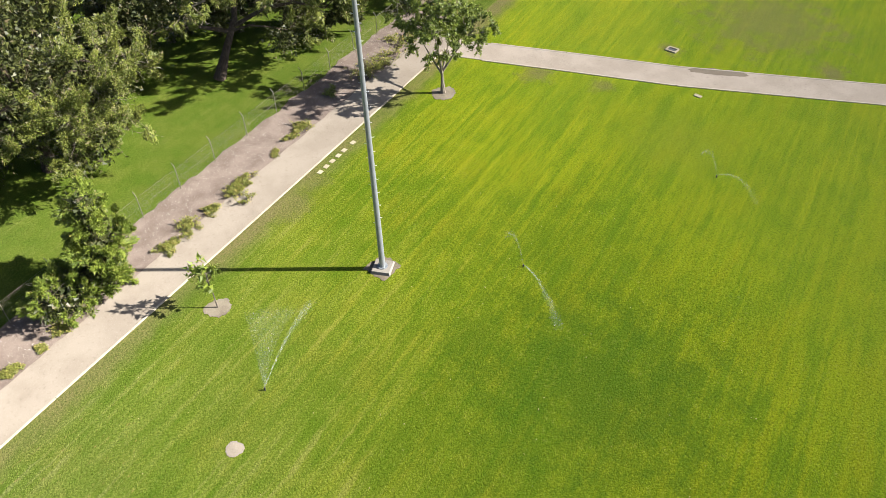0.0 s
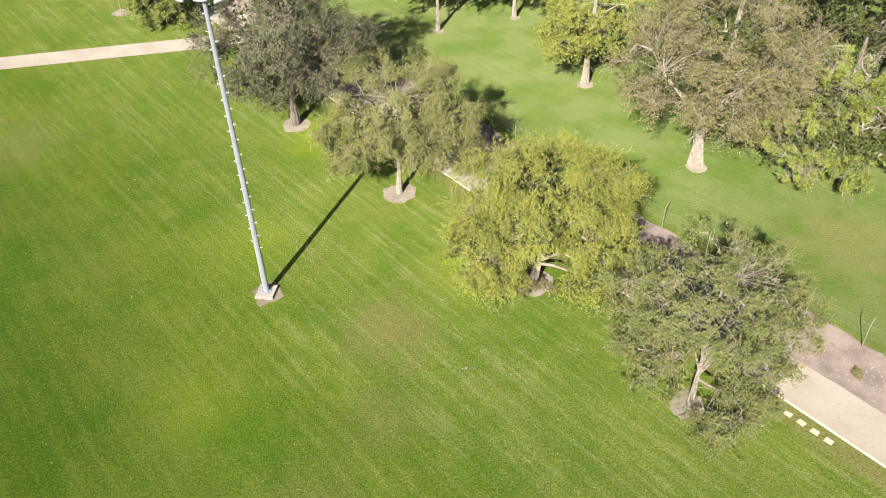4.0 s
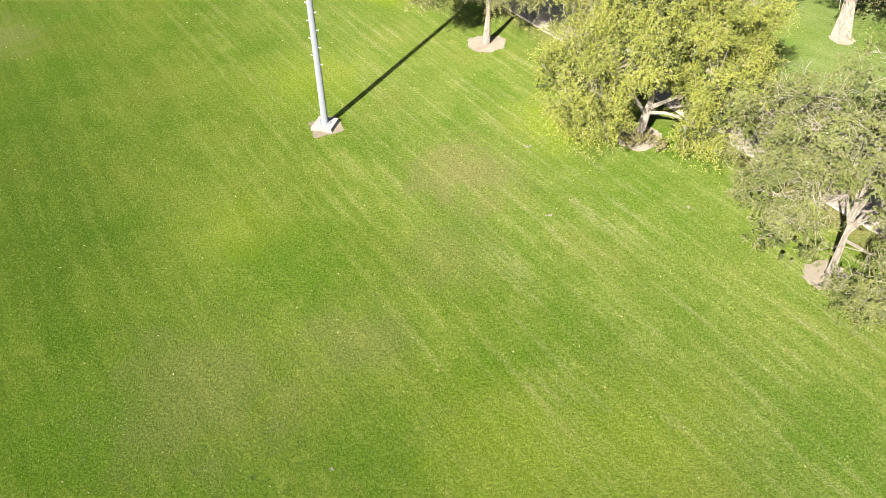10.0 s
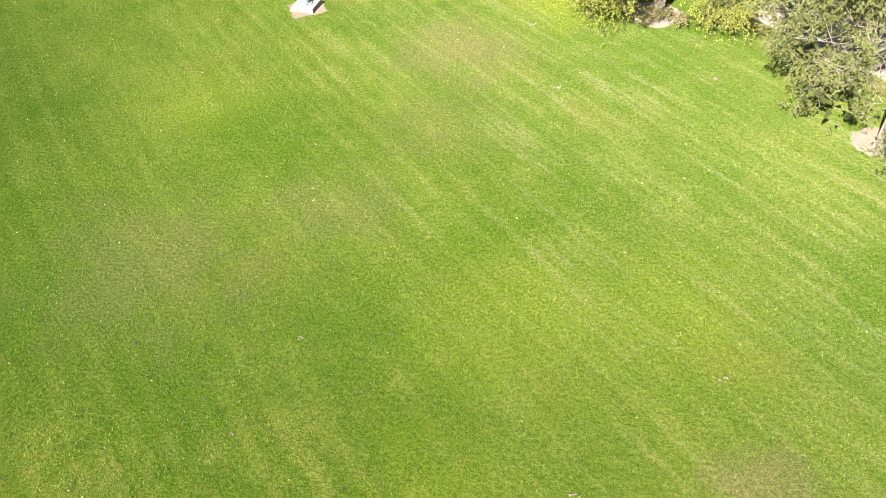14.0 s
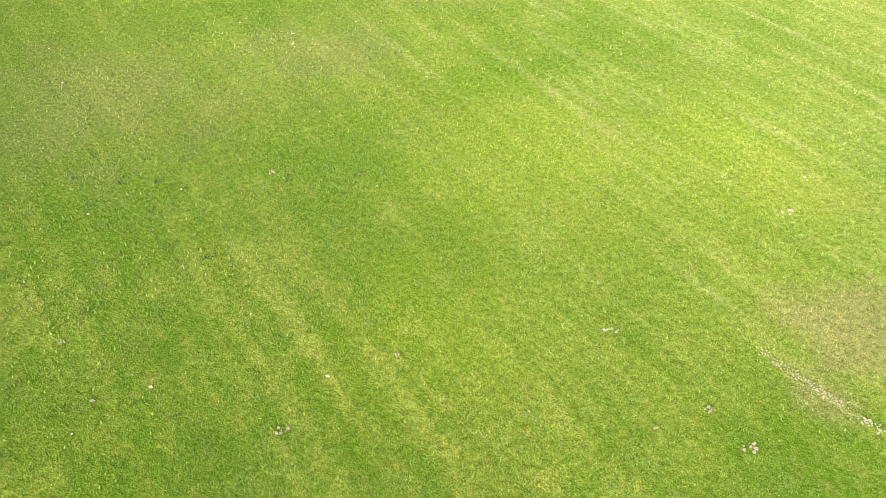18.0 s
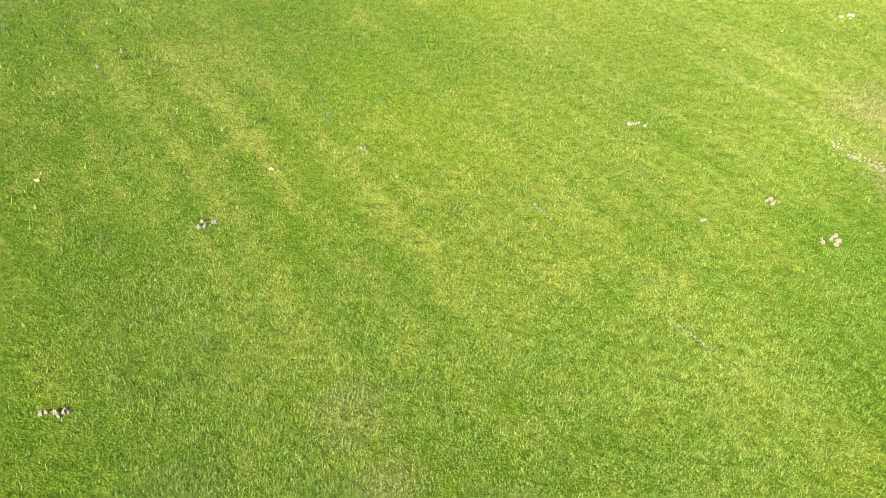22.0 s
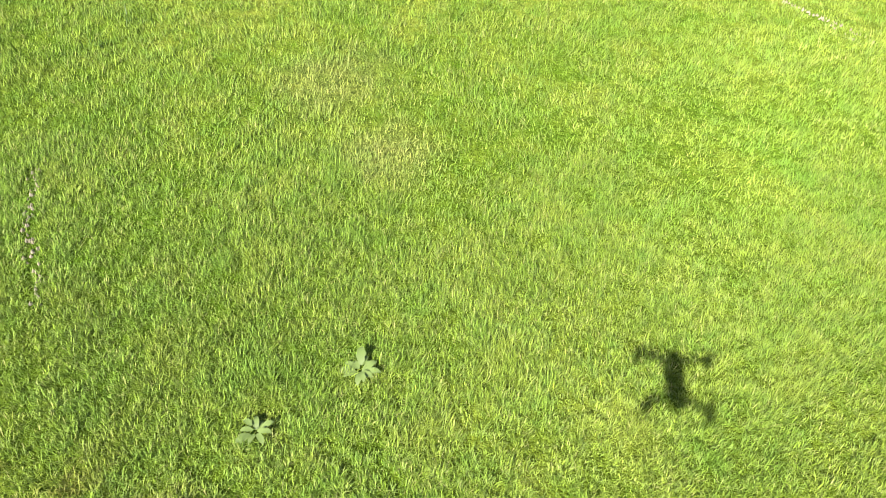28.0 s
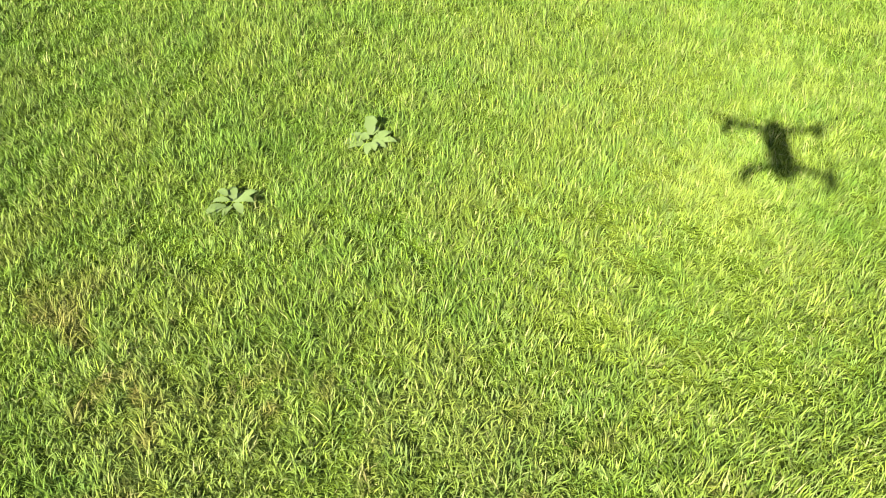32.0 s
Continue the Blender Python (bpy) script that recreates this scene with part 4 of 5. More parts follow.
tree(-1.35, 37.2, "olive-brown park tree in a round soil ring", [(0, 0, 0), (0.05, 0.15, 1.6), (0.0, 0.4, 3.4), (0.2, 0.6, 6.6)],
     [(0.0, 1.0, 5.0, 4.6, 4.1, 2.8), (-2.4, 0.0, 4.0, 2.5, 2.3, 1.6), (2.4, 0.4, 4.0, 2.5, 2.4, 1.9)],
     180, 680, (0.105, 0.047), LEAF_OLIVE, BARK_PALE, 0.9, "broad", 6, 800, radius=0.15, inner=300)
tree(-8.2, 45.4, "large grey-brown park tree at the end of the row", [(0, 0, 0), (0.0, 0.1, 1.8), (0.1, 0.3, 4.0), (0.2, 0.6, 8.0)],
     [(0.0, 0.8, 6.0, 5.4, 5.2, 4.0), (-2.8, 0.6, 4.0, 3.0, 2.8, 2.2), (3.0, 1.0, 4.8, 2.8, 3.0, 2.4), (0.2, 1.0, 9.4, 3.6, 3.6, 2.6)],
     190, 540, (0.130, 0.060), LEAF_GREY, BARK_GREY, 1.15, "broad", 6, 1100, radius=0.26, inner=1200)
# sapling and the young tree at the corner
tree(27.55, 0.85, "thin young sapling with few large leaves in a soil ring", [(0, 0, 0), (0.02, 0.02, 1.0), (0.0, 0.06, 1.9), (0.03, 0.08, 2.9)],
     [(0.0, 0.1, 2.35, 0.68, 0.68, 0.85)], 20, 14, (0.27, 0.17), LEAF_BUSH, BARK_GREY, 0.3, "broad", 3, 0, radius=0.03)
tree(40.7, -16.3, "young broad-leaved tree with forked trunk by the path", [(0, 0, 0), (0.0, 0.03, 0.8), (0.02, 0.05, 1.6), (0.1, 0.1, 2.6)],
     [(0.3, 0.1, 5.2, 2.5, 2.5, 1.7), (-1.7, 1.0, 4.7, 1.6, 1.6, 1.3), (1.9, -1.6, 4.5, 1.7, 1.7, 1.4), (0.2, 0.3, 6.8, 1.7, 1.7, 1.2), (1.6, 1.4, 4.9, 1.5, 1.5, 1.2), (-1.2, -1.6, 4.9, 1.4, 1.4, 1.2)],
     150, 120, (0.19, 0.105), LEAF_FRESH, BARK_PALE, 0.5, "broad", 0, 120, radius=0.15,
     forks=[[(0, 0.03, 1.3), (-0.55, 0.35, 2.3), (-1.3, 0.8, 3.9), (-1.7, 1.1, 5.0)], [(0.02, 0.04, 1.4), (0.75, -0.6, 2.3), (1.6, -1.3, 3.6), (2.0, -1.7, 4.6)],
            [(0.02, 0.05, 1.5), (0.15, 0.2, 3.0), (0.1, 0.2, 5.0), (0.2, 0.3, 6.8)], [(0.02, 0.04, 1.4), (0.7, 0.6, 2.6), (1.4, 1.2, 4.2)], [(0.02, 0.04, 1.5), (-0.4, -0.6, 2.8), (-1.0, -1.3, 4.2)]])
tree(51.0, -14.0, "small dark broad-leaved tree behind the planting strip", [(0, 0, 0), (0, 0.1, 1.5), (0.1, 0.1, 3.2), (0.1, 0.2, 5.0)],
     [(0.2, 0.2, 4.0, 1.9, 1.9, 1.6)], 40, 150, (0.20, 0.11), LEAF_OLIVE, BARK_GREY, 0.6, "broad", 4, 80, radius=0.1)
# bushy young trees at the fence
tree(31.6, 5.2, "bright feathery young tree growing through the fence", [(0, 0, 0), (0.1, 0.1, 1.5), (0.15, 0.2, 3.0), (0.2, 0.2, 4.6)],
     [(0.1, 0.1, 2.5, 1.3, 1.3, 2.0), (0.2, 0.2, 4.4, 0.8, 0.8, 1.3), (-0.4, 0.6, 1.3, 1.4, 1.4, 1.0)], 85, 340, (0.19, 0.062), LEAF_BUSH, BARK_DARK, 0.72, "spray", 4, 60, radius=0.08, inner=500)
tree(29.9, 7.6, "low bushy green regrowth beside the fence", [(0, 0, 0), (0.1, 0.0, 0.8), (0.1, 0.1, 1.9)],
     [(0.0, 0.0, 1.1, 1.5, 1.4, 0.9), (0.9, -1.0, 0.9, 1.2, 1.1, 0.8)], 50, 280, (0.18, 0.060), LEAF_BUSH, BARK_DARK, 0.65, "spray", 3, 160, name="shrub", radius=0.05, inner=250)
# big cypresses beyond the fence
tree(30.5, 20.8, "huge cypress with bright feathery foliage clumps, drooping to the fence", [(-2.0, -1.2, 0), (-1.6, -0.8, 3.0), (-0.6, 0.2, 7.0), (0.3, 0.5, 11.0), (0.4, 0.5, 15.0)],
     [(1.3, -1.6, 5.6, 5.0, 5.0, 4.2), (1.3, -1.6, 10.5, 4.4, 4.4, 4.2), (1.2, -1.2, 14.2, 2.6, 2.6, 2.4), (-3.0, 2.2, 3.8, 3.4, 3.4, 2.6), (-2.4, 2.2, 7.2, 2.4, 2.4, 2.2), (-3.2, -4.7, 1.8, 1.7, 1.6, 2.0), (-5.7, 0.6, 2.1, 2.2, 2.2, 1.9), (-1.4, -4.0, 4.4, 2.4, 2.4, 2.2), (-2.8, -1.9, 5.0, 2.6, 2.6, 2.6), (-2.0, -1.4, 8.4, 2.8, 2.8, 2.6)],
     432, 580, (0.155, 0.068), LEAF_CYPRESS, BARK_DARK, 1.05, "spray", 8, 200, radius=0.30, snags=9, inner=5000)
tree(42.8, 7.7, "large dark cypress with ragged foliage over the lawn", [(0, 0, 0), (0.2, 0.0, 3.0), (0.0, 0.3, 7.0), (0.4, 0.5, 13.5)],
     [(0.0, 0.0, 5.0, 6.0, 6.0, 3.8), (0.2, 0.2, 9.4, 5.0, 5.0, 4.2), (0.3, 0.4, 12.6, 2.6, 2.6, 2.4), (-3.4, -2.4, 3.0, 2.6, 2.6, 2.0), (-2.4, 3.0, 3.2, 2.6, 2.6, 2.2), (1.0, -4.4, 4.2, 2.6, 2.6, 2.4)],
     330, 520, (0.155, 0.068), LEAF_DEEP, BARK_DARK, 1.05, "spray", 8, 700, radius=0.42, snags=12, inner=5000)
# weathered tree with a pale trunk, its neighbour, and the grey weeping one
tree(16.6, 39.0, "big old tree with stout pale trunk and thin brownish crown", [(0, 0, 0), (-0.1, 0.1, 2.0), (0.2, 0.6, 4.0), (1.2, 1.6, 7.0), (1.6, 2.2, 10.5)],
     [(1.2, 1.6, 7.4, 5.4, 5.4, 3.4), (-2.6, 1.4, 5.6, 3.2, 3.2, 2.4), (4.4, 0.6, 5.6, 3.6, 3.6, 2.6), (1.0, 4.6, 7.6, 4.0, 3.4, 2.6), (0.6, -1.4, 4.2, 2.4, 2.0, 1.4)],
     210, 460, (0.130, 0.056), LEAF_BROWN, BARK_PALE, 1.15, "broad", 9, 2000, radius=0.38, snags=6, inner=1500,
     forks=[[(0, 0.2, 2.6), (-1.2, 0.2, 4.2), (-2.8, 0.6, 6.0)], [(0.1, 0.4, 3.2), (1.6, -0.2, 5.0), (3.6, -0.2, 6.8)]])
tree(24.2, 38.6, "spreading tree with grey dead twigs above green lower foliage", [(0, 0, 0), (0.1, 0.2, 1.8), (0.4, 0.4, 4.0), (0.6, 0.8, 7.8)],
     [(0.2, -0.9, 2.2, 4.6, 3.2, 2.0), (0.4, 0.6, 4.4, 4.0, 3.8, 2.2), (-2.8, -0.8, 2.3, 2.8, 2.4, 1.8)],
     170, 380, (0.160, 0.066), LEAF_DEEP, BARK_GREY, 0.95, "spray", 6, 1500, radius=0.3, snags=16, inner=2000)
tree(28.2, 42.0, "dead grey tree, a tangle of bleached branches", [(0, 0, 0), (0.2, -0.2, 2.4), (0.3, -0.2, 4.6), (0.6, -0.4, 8.0)],
     [(0.2, -0.6, 5.4, 3.8, 3.4, 2.6), (-1.8, -2.2, 4.0, 2.6, 2.2, 1.8), (2.0, -1.8, 4.2, 2.4, 2.2, 1.8)],
     80, 40, (0.20, 0.07), LEAF_BROWN, BARK_PALE, 1.1, "weep", 9, 2200, radius=0.26, snags=16)
tree(33.6, 33.0, "grey weeping tree, mostly bare hanging twigs", [(0, 0, 0), (0.2, 0.2, 2.6), (0.5, 0.5, 5.0), (0.8, 0.8, 9.0)],
     [(0.4, 0.4, 6.4, 3.6, 3.6, 3.0), (0.0, -1.0, 4.4, 3.0, 2.6, 1.6)],
     90, 160, (0.22, 0.055), LEAF_BROWN, BARK_PALE, 1.0, "weep", 7, 2200, radius=0.3, snags=6,
     forks=[[(0.1, 0.1, 1.2), (0.9, -0.3, 2.8), (1.6, -0.5, 4.6)]])
tree(11.7, 49.4, "park tree with pale trunk and green-brown crown", [(0, 0, 0), (0.0, 0.1, 2.0), (0.2, 0.3, 4.0), (0.3, 0.5, 8.0)],
     [(0.3, 0.6, 6.0, 3.8, 3.8, 2.8), (-1.6, -0.4, 4.0, 2.0, 1.8, 1.4)], 95, 270, (0.18, 0.080), LEAF_YELLOW, BARK_PALE, 1.0, "broad", 5, 300, radius=0.24)
lawn_tree = tree(1.7, 59.0, "round park tree with bare lower trunk on the far lawn", [(0, 0, 0), (0.0, 0.1, 2.4), (0.2, 0.2, 4.4), (0.2, 0.4, 8.5)],
                 [(0.2, 0.8, 6.2, 4.6, 4.2, 3.0), (-2.0, 0.6, 5.2, 2.4, 2.4, 1.8)], 80, 200, (0.26, 0.12), LEAF_DEEP, BARK_PALE, 1.1, "broad", 5, 150, radius=0.16)
copy_thing(lawn_tree, pose(8.0, 61.0, 0, 0, 0, 130))
tree(-24.7, 64.4, "thin staked sapling in a soil ring on the far lawn", [(0, 0, 0), (0.02, 0.0, 1.2), (0.0, 0.05, 3.0)],
     [(0, 0, 2.6, 0.6, 0.6, 0.7)], 16, 26, (0.2, 0.12), LEAF_FRESH, BARK_PALE, 0.25, "broad", 3, 0, radius=0.035)
tree(-20.3, 62.2, "bushy dark green tree with a low crown beside the crossing path", [(0, 0, 0), (0.1, 0.1, 1.4), (0.2, 0.2, 3.2), (0.2, 0.3, 5.6)],
     [(0.0, 0.0, 3.4, 3.0, 2.8, 2.4), (-1.2, -0.8, 2.0, 1.7, 1.6, 1.5), (1.6, -0.6, 2.2, 1.8, 1.6, 1.6), (0.3, 0.4, 5.6, 2.0, 2.0, 1.5)], 90, 260, (0.20, 0.095), LEAF_DEEP, BARK_GREY, 0.85, "broad", 5, 250, radius=0.16, inner=900)
hedge = tree(-3.0, 70.0, "low spreading olive-green bush at the far lawn edge", [(0, 0, 0), (0.1, 0.1, 1.0), (0.1, 0.1, 2.4)],
             [(0, 0, 1.3, 3.4, 2.0, 1.4), (1.6, 0.4, 2.2, 2.2, 1.6, 1.3)], 60, 200, (0.26, 0.12), LEAF_DEEP, BARK_GREY, 0.7, "broad", 5, 100, name="shrub", radius=0.12, inner=600)
for x, y, a in ((-8.2, 70.5, 60), (-13.0, 73.0, 110), (3.4, 69.6, 170), (9.0, 69.0, 20)):
    copy_thing(hedge, pose(x, y, 0, 0, 0, a))
# woodland beyond
# dark bark stands for shade on the trunk; last two boughs added to cast shade
tree(48.6, -3.3, "tall woodland tree with drooping boughs and leaning trunk, bark coloured dark for shade", [(0, 0, 0), (0.35, -0.8, 1.6), (0.8, -1.9, 3.6), (1.6, -2.6, 6.5), (2.2, -2.8, 13.0)],
     [(1.6, -1.8, 8.4, 5.6, 5.6, 2.8), (2.0, -2.0, 12.0, 4.4, 4.4, 3.0), (-0.4, 3.0, 6.4, 3.2, 3.2, 2.0), (-0.2, -4.8, 2.0, 1.9, 2.0, 1.5), (2.6, -6.4, 3.4, 2.4, 2.4, 2.2), (5.6, 1.0, 4.0, 3.0, 3.0, 2.6), (3.6, 4.4, 3.0, 2.8, 2.8, 2.2), (-1.6, -6.6, 7.0, 3.2, 3.2, 1.5), (-3.8, -8.0, 6.8, 2.6, 2.6, 1.3)],
     230, 290, (0.24, 0.090), LEAF_DEEP, BARK_DARK, 1.0, "spray", 7, 600, radius=0.32, snags=10, inner=5000)
# the woodland's shade is painted in through the dark leaf colour
wood_tree = tree(56.0, 0.5, "tall woodland tree with dense low boughs, leaves coloured dark for shade", [(0, 0, 0), (0.3, -0.2, 2.4), (0.6, -0.4, 5.0), (0.6, -0.4, 8.0), (0.8, -0.6, 13.0)],
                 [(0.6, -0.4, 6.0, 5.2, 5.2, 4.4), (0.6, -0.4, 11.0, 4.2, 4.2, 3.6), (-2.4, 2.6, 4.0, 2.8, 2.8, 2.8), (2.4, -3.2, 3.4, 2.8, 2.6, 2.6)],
                 108, 110, (0.50, 0.22), LEAF_SHADE, BARK_DARK, 1.4, "spray", 7, 200, radius=0.34, inner=1200)
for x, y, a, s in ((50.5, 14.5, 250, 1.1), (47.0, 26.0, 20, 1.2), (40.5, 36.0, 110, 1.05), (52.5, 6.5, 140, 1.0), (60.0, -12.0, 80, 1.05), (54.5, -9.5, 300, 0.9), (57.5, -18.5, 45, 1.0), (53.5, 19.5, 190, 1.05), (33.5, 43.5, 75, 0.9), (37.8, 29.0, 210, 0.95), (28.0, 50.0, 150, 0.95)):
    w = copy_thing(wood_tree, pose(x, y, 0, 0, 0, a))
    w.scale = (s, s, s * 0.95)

# ---- shrubs and litter in the planting strip ----


def shrub(x, y, r, h, material, label):
    """A low ragged shrub: short stems from a few crowns, small leaves lying open to the light."""
    p = np.random.default_rng(int(abs(x * 131 + y * 77)))
    top = thing("shrub", label, "shrub", (x, y, 0))
    stems = int(14 + 46 * r)
    lobes = p.normal(0, 0.45 * r, (3 + int(3 * r), 2))
    root = lobes[p.integers(len(lobes), size=stems)] + p.normal(0, 0.20 * r, (stems, 2))
    lean = p.normal(0, 0.30 * r + 0.05, (stems, 2))
    tall = 0.5 * h * p.uniform(0.25, 1.1, stems)
    g = Geo()
    for i in range(stems):
        g.tube([(root[i, 0], root[i, 1], 0.0), (root[i, 0] + 0.5 * lean[i, 0], root[i, 1] + 0.5 * lean[i, 1], 0.7 * tall[i]), (root[i, 0] + lean[i, 0], root[i, 1] + lean[i, 1], tall[i])], [0.008, 0.006, 0.003], 4)
    part("stem", g, BARK_DARK, top)
    k = stems * 26
    own = p.integers(stems, size=k)
    t = 0.35 + 0.65 * p.random(k)
    pos = np.stack((root[own, 0] + lean[own, 0] * t, root[own, 1] + lean[own, 1] * t, tall[own] * t + 0.04), 1) + p.normal(0, 0.06, (k, 3)) * (1, 1, 0.5)
    pos[:, 2] = np.maximum(pos[:, 2], 0.045)
    leaves = new("foliage", leaf_mesh("foliage", pos, p.normal(size=(k, 3)) * (1, 1, 0.4), p.normal(size=(k, 3)) * 0.35 + (0, -0.3, 1), p.uniform(0.06, 0.15, k), p.uniform(0.03, 0.07, k), material))
    leaves.parent = top
    tagged(leaves, kind="stuff")


for x, y, r, h, m in ((35.9, -1.75, 0.85, 0.7, LEAF_SHRUB), (36.5, -2.6, 0.6, 0.5, LEAF_SHRUB), (35.05, -0.2, 0.5, 0.45, LEAF_SHRUB), (34.0, 1.2, 0.72, 0.6, LEAF_SHRUB), (32.8, 2.7, 0.48, 0.4, LEAF_SHRUB),
                      (29.2, 7.85, 0.34, 0.35, LEAF_SHRUB), (27.3, 10.0, 0.36, 0.16, LEAF_SHRUB), (26.4, 11.3, 0.34, 0.16, LEAF_SHRUB), (26.0, 11.6, 0.2, 0.12, LEAF_YELLOW), (24.35, 15.05, 0.30, 0.14, LEAF_SHRUB), (23.6, 16.0, 0.22, 0.1, LEAF_BROWN),
                      (28.3, 8.9, 0.22, 0.12, LEAF_SHRUB), (33.3, 2.0, 0.25, 0.15, LEAF_SHRUB), (38.7, -4.6, 0.22, 0.12, LEAF_SHRUB),
                      (40.6, -7.1, 0.65, 0.5, LEAF_SHRUB), (40.1, -6.1, 0.4, 0.35, LEAF_SHRUB), (45.3, -12.6, 1.1, 0.9, LEAF_SHRUB), (46.4, -14.0, 1.3, 1.0, LEAF_SHRUB), (48.3, -16.7, 1.0, 0.8, LEAF_SHRUB),
                      (43.4, -9.9, 0.55, 0.5, LEAF_DEEP), (19.1, 22.0, 0.22, 0.2, LEAF_BROWN), (27.4, 10.4, 0.25, 0.2, LEAF_SHRUB)):
    shrub(x, y, r, h, m, "low leafy shrub in the mulch strip beside the path" if m is LEAF_SHRUB else "small dry yellowing shrub in the mulch strip")

shrub(5.8, 28.3, 0.7, 1.0, LEAF_BROWN, "brownish regrowth at the foot of the yellow-green tree")
k = 6000
u, v = rng.uniform(-60, 46, k), rng.uniform(27.6, 30.5, k)
pos = np.stack((UX * u + VX * v, UY * u + VY * v, 0.03 + 0.03 * rng.random(k)), 1)
litter = new("mulch_litter", leaf_mesh("mulch_litter", pos, rng.normal(size=(k, 3)) * (1, 1, 0.2), rng.normal(size=(k, 3)) * 0.3 + (0, 0, 1), 0.03 + 0.17 * rng.random(k) ** 3, 0.015 + 0.045 * rng.random(k) ** 2, WOOD_GREY))
tagged(litter, "scattered bark chips and dead leaves on the mulch", "litter", kind="stuff")
# litter of dead leaves on the turf
k = 800
pos = np.stack((rng.uniform(-30, 34, k), rng.uniform(-20, 50, k), 0.02 + 0.02 * rng.random(k)), 1)
away = (pos[:, 0] * VX + pos[:, 1] * VY < 24.5) & ((np.abs(pos[:, 0]) > 4) | (pos[:, 1] > 7))
pos = pos[away]
k = len(pos)
fallen = new("fallen_leaves", leaf_mesh("fallen_leaves", pos, rng.normal(size=(k, 3)) * (1, 1, 0.2), rng.normal(size=(k, 3)) * 0.3 + (0, 0, 1), rng.uniform(0.035, 0.09, k), rng.uniform(0.02, 0.05, k), LEAF_LITTER))
tagged(fallen, "pale dead leaves scattered over the turf", "fallen leaves", kind="stuff")


CLODS = [(1.71, 8.35, 0.11), (3.44, 6.35, 0.12), (2.93, 6.97, 0.10), (2.19, 6.58, 0.05), (5.0, 11.4, 0.10), (-3.36, 3.76, 0.10), (-6.56, 7.47, 0.06), (-5.66, 6.43, 0.06),
                               (-1.5, 7.6, 0.05), (-4.41, 11.92, 0.08), (-5.28, 9.21, 0.05), (-2.9, 6.17, 0.10), (1.69, 23.47, 0.16), (0.81, 28.05, 0.16), (6.9, 24.34, 0.14)]
for x, y, r in CLODS:
    clod = thing("soil_clod", "small crumbly pale soil clod in the grass", "soil clod", (x, y, 0), 0, "soil clods")
    for _ in range(8):
        a, d, s = rng.uniform(0, 6.28), r * rng.uniform(0.0, 1.1), r * rng.uniform(0.12, 0.32)
        px, py = d * math.cos(a) * 1.2, d * math.sin(a) * 0.7
        ring = [(px + s * math.cos(q) * rng.uniform(0.6, 1.2), py + s * math.sin(q) * rng.uniform(0.6, 1.2), 0.004) for q in np.arange(7) * 0.9]
        crumb = Geo()
        crumb.add(ring + [(px + 0.3 * s, py, 0.026 + 0.5 * s), (px - 0.3 * s, py + 0.2 * s, 0.022 + 0.45 * s)],
                  [(0, 1, 7), (1, 2, 7), (2, 8, 7), (2, 3, 8), (3, 4, 8), (4, 5, 8), (5, 6, 8), (6, 7, 8), (6, 0, 7)])
        part("crumb", crumb, CRUMB, clod)


def furrow(name, a, b, width, material, label):
    """A crooked line of crumbly bare soil in the turf."""
    g = Geo()
    dx, dy = b[0] - a[0], b[1] - a[1]
    ln = math.hypot(dx, dy)
    for _ in range(int(34 * ln + 420 * ln * width) + 16):
        t = rng.random()
        off = 0.05 * noise.noise((a[0] + t * dx * 2, a[1] + t * dy * 2, 7)) + width * 0.55 * rng.normal()
        x, y, q = a[0] + t * dx - dy / ln * off, a[1] + t * dy + dx / ln * off, min(width * rng.uniform(0.12, 0.45), 0.013) + 0.003
        ring = [(x + q * math.cos(k) * rng.uniform(0.6, 1.3), y + q * math.sin(k) * rng.uniform(0.6, 1.3), -0.002) for k in (0, 1.26, 2.5, 3.8, 5.0)]
        g.add(ring + [(x, y, 0.012 + 0.5 * q)], [(k, (k + 1) % 5, 5) for k in range(5)])
    tagged(part(name, g, material), label, "bare soil", kind="structure")


FURROWS = (((0.45, 6.75), (0.95, 6.1), 0.035), ((1.7, 5.15), (2.05, 4.65), 0.03), ((1.72, 5.1), (2.2, 4.6), 0.03), ((0.2, 25.9), (1.2, 24.3), 0.03),
                ((-0.2, 27.4), (0.6, 26.6), 0.04), ((2.2, 26.8), (3.1, 25.6), 0.03), ((3.84, 8.10), (5.20, 6.72), 0.16), ((6.5, 24.6), (7.2, 24.1), 0.05), ((-2.30, 3.05), (-1.93, 2.20), 0.05))
for a, b, w in FURROWS:
    furrow("bare_line", a, b, w * 0.5, CRUMB, "thin crooked line of bare soil in the turf")

# stump and slab in the shade beyond the fence
stump = thing("tree_stump", "weathered grey split stump in the shade of the cypress", "stump", (38.0, 15.0, 0), 0.4)
g = Geo()
g.tube([(0, 0, -0.05), (0.0, 0.02, 0.2), (0.04, 0.0, 0.45), (0.08, 0.02, 0.62)], [0.26, 0.20, 0.16, 0.10], 9)
part("trunk", g, BARK_GREY, stump)
for a, ln in ((0.3, 0.7), (1.9, 0.6), (3.4, 0.8), (5.0, 0.5)):
    g = Geo()
    g.tube([(0.12 * math.cos(a), 0.12 * math.sin(a), 0.12), (0.5 * ln * math.cos(a), 0.5 * ln * math.sin(a), 0.16), (ln * math.cos(a + 0.2), ln * math.sin(a + 0.2), 0.05)], [0.09, 0.07, 0.03], 7)
    part("root", g, BARK_GREY, stump)


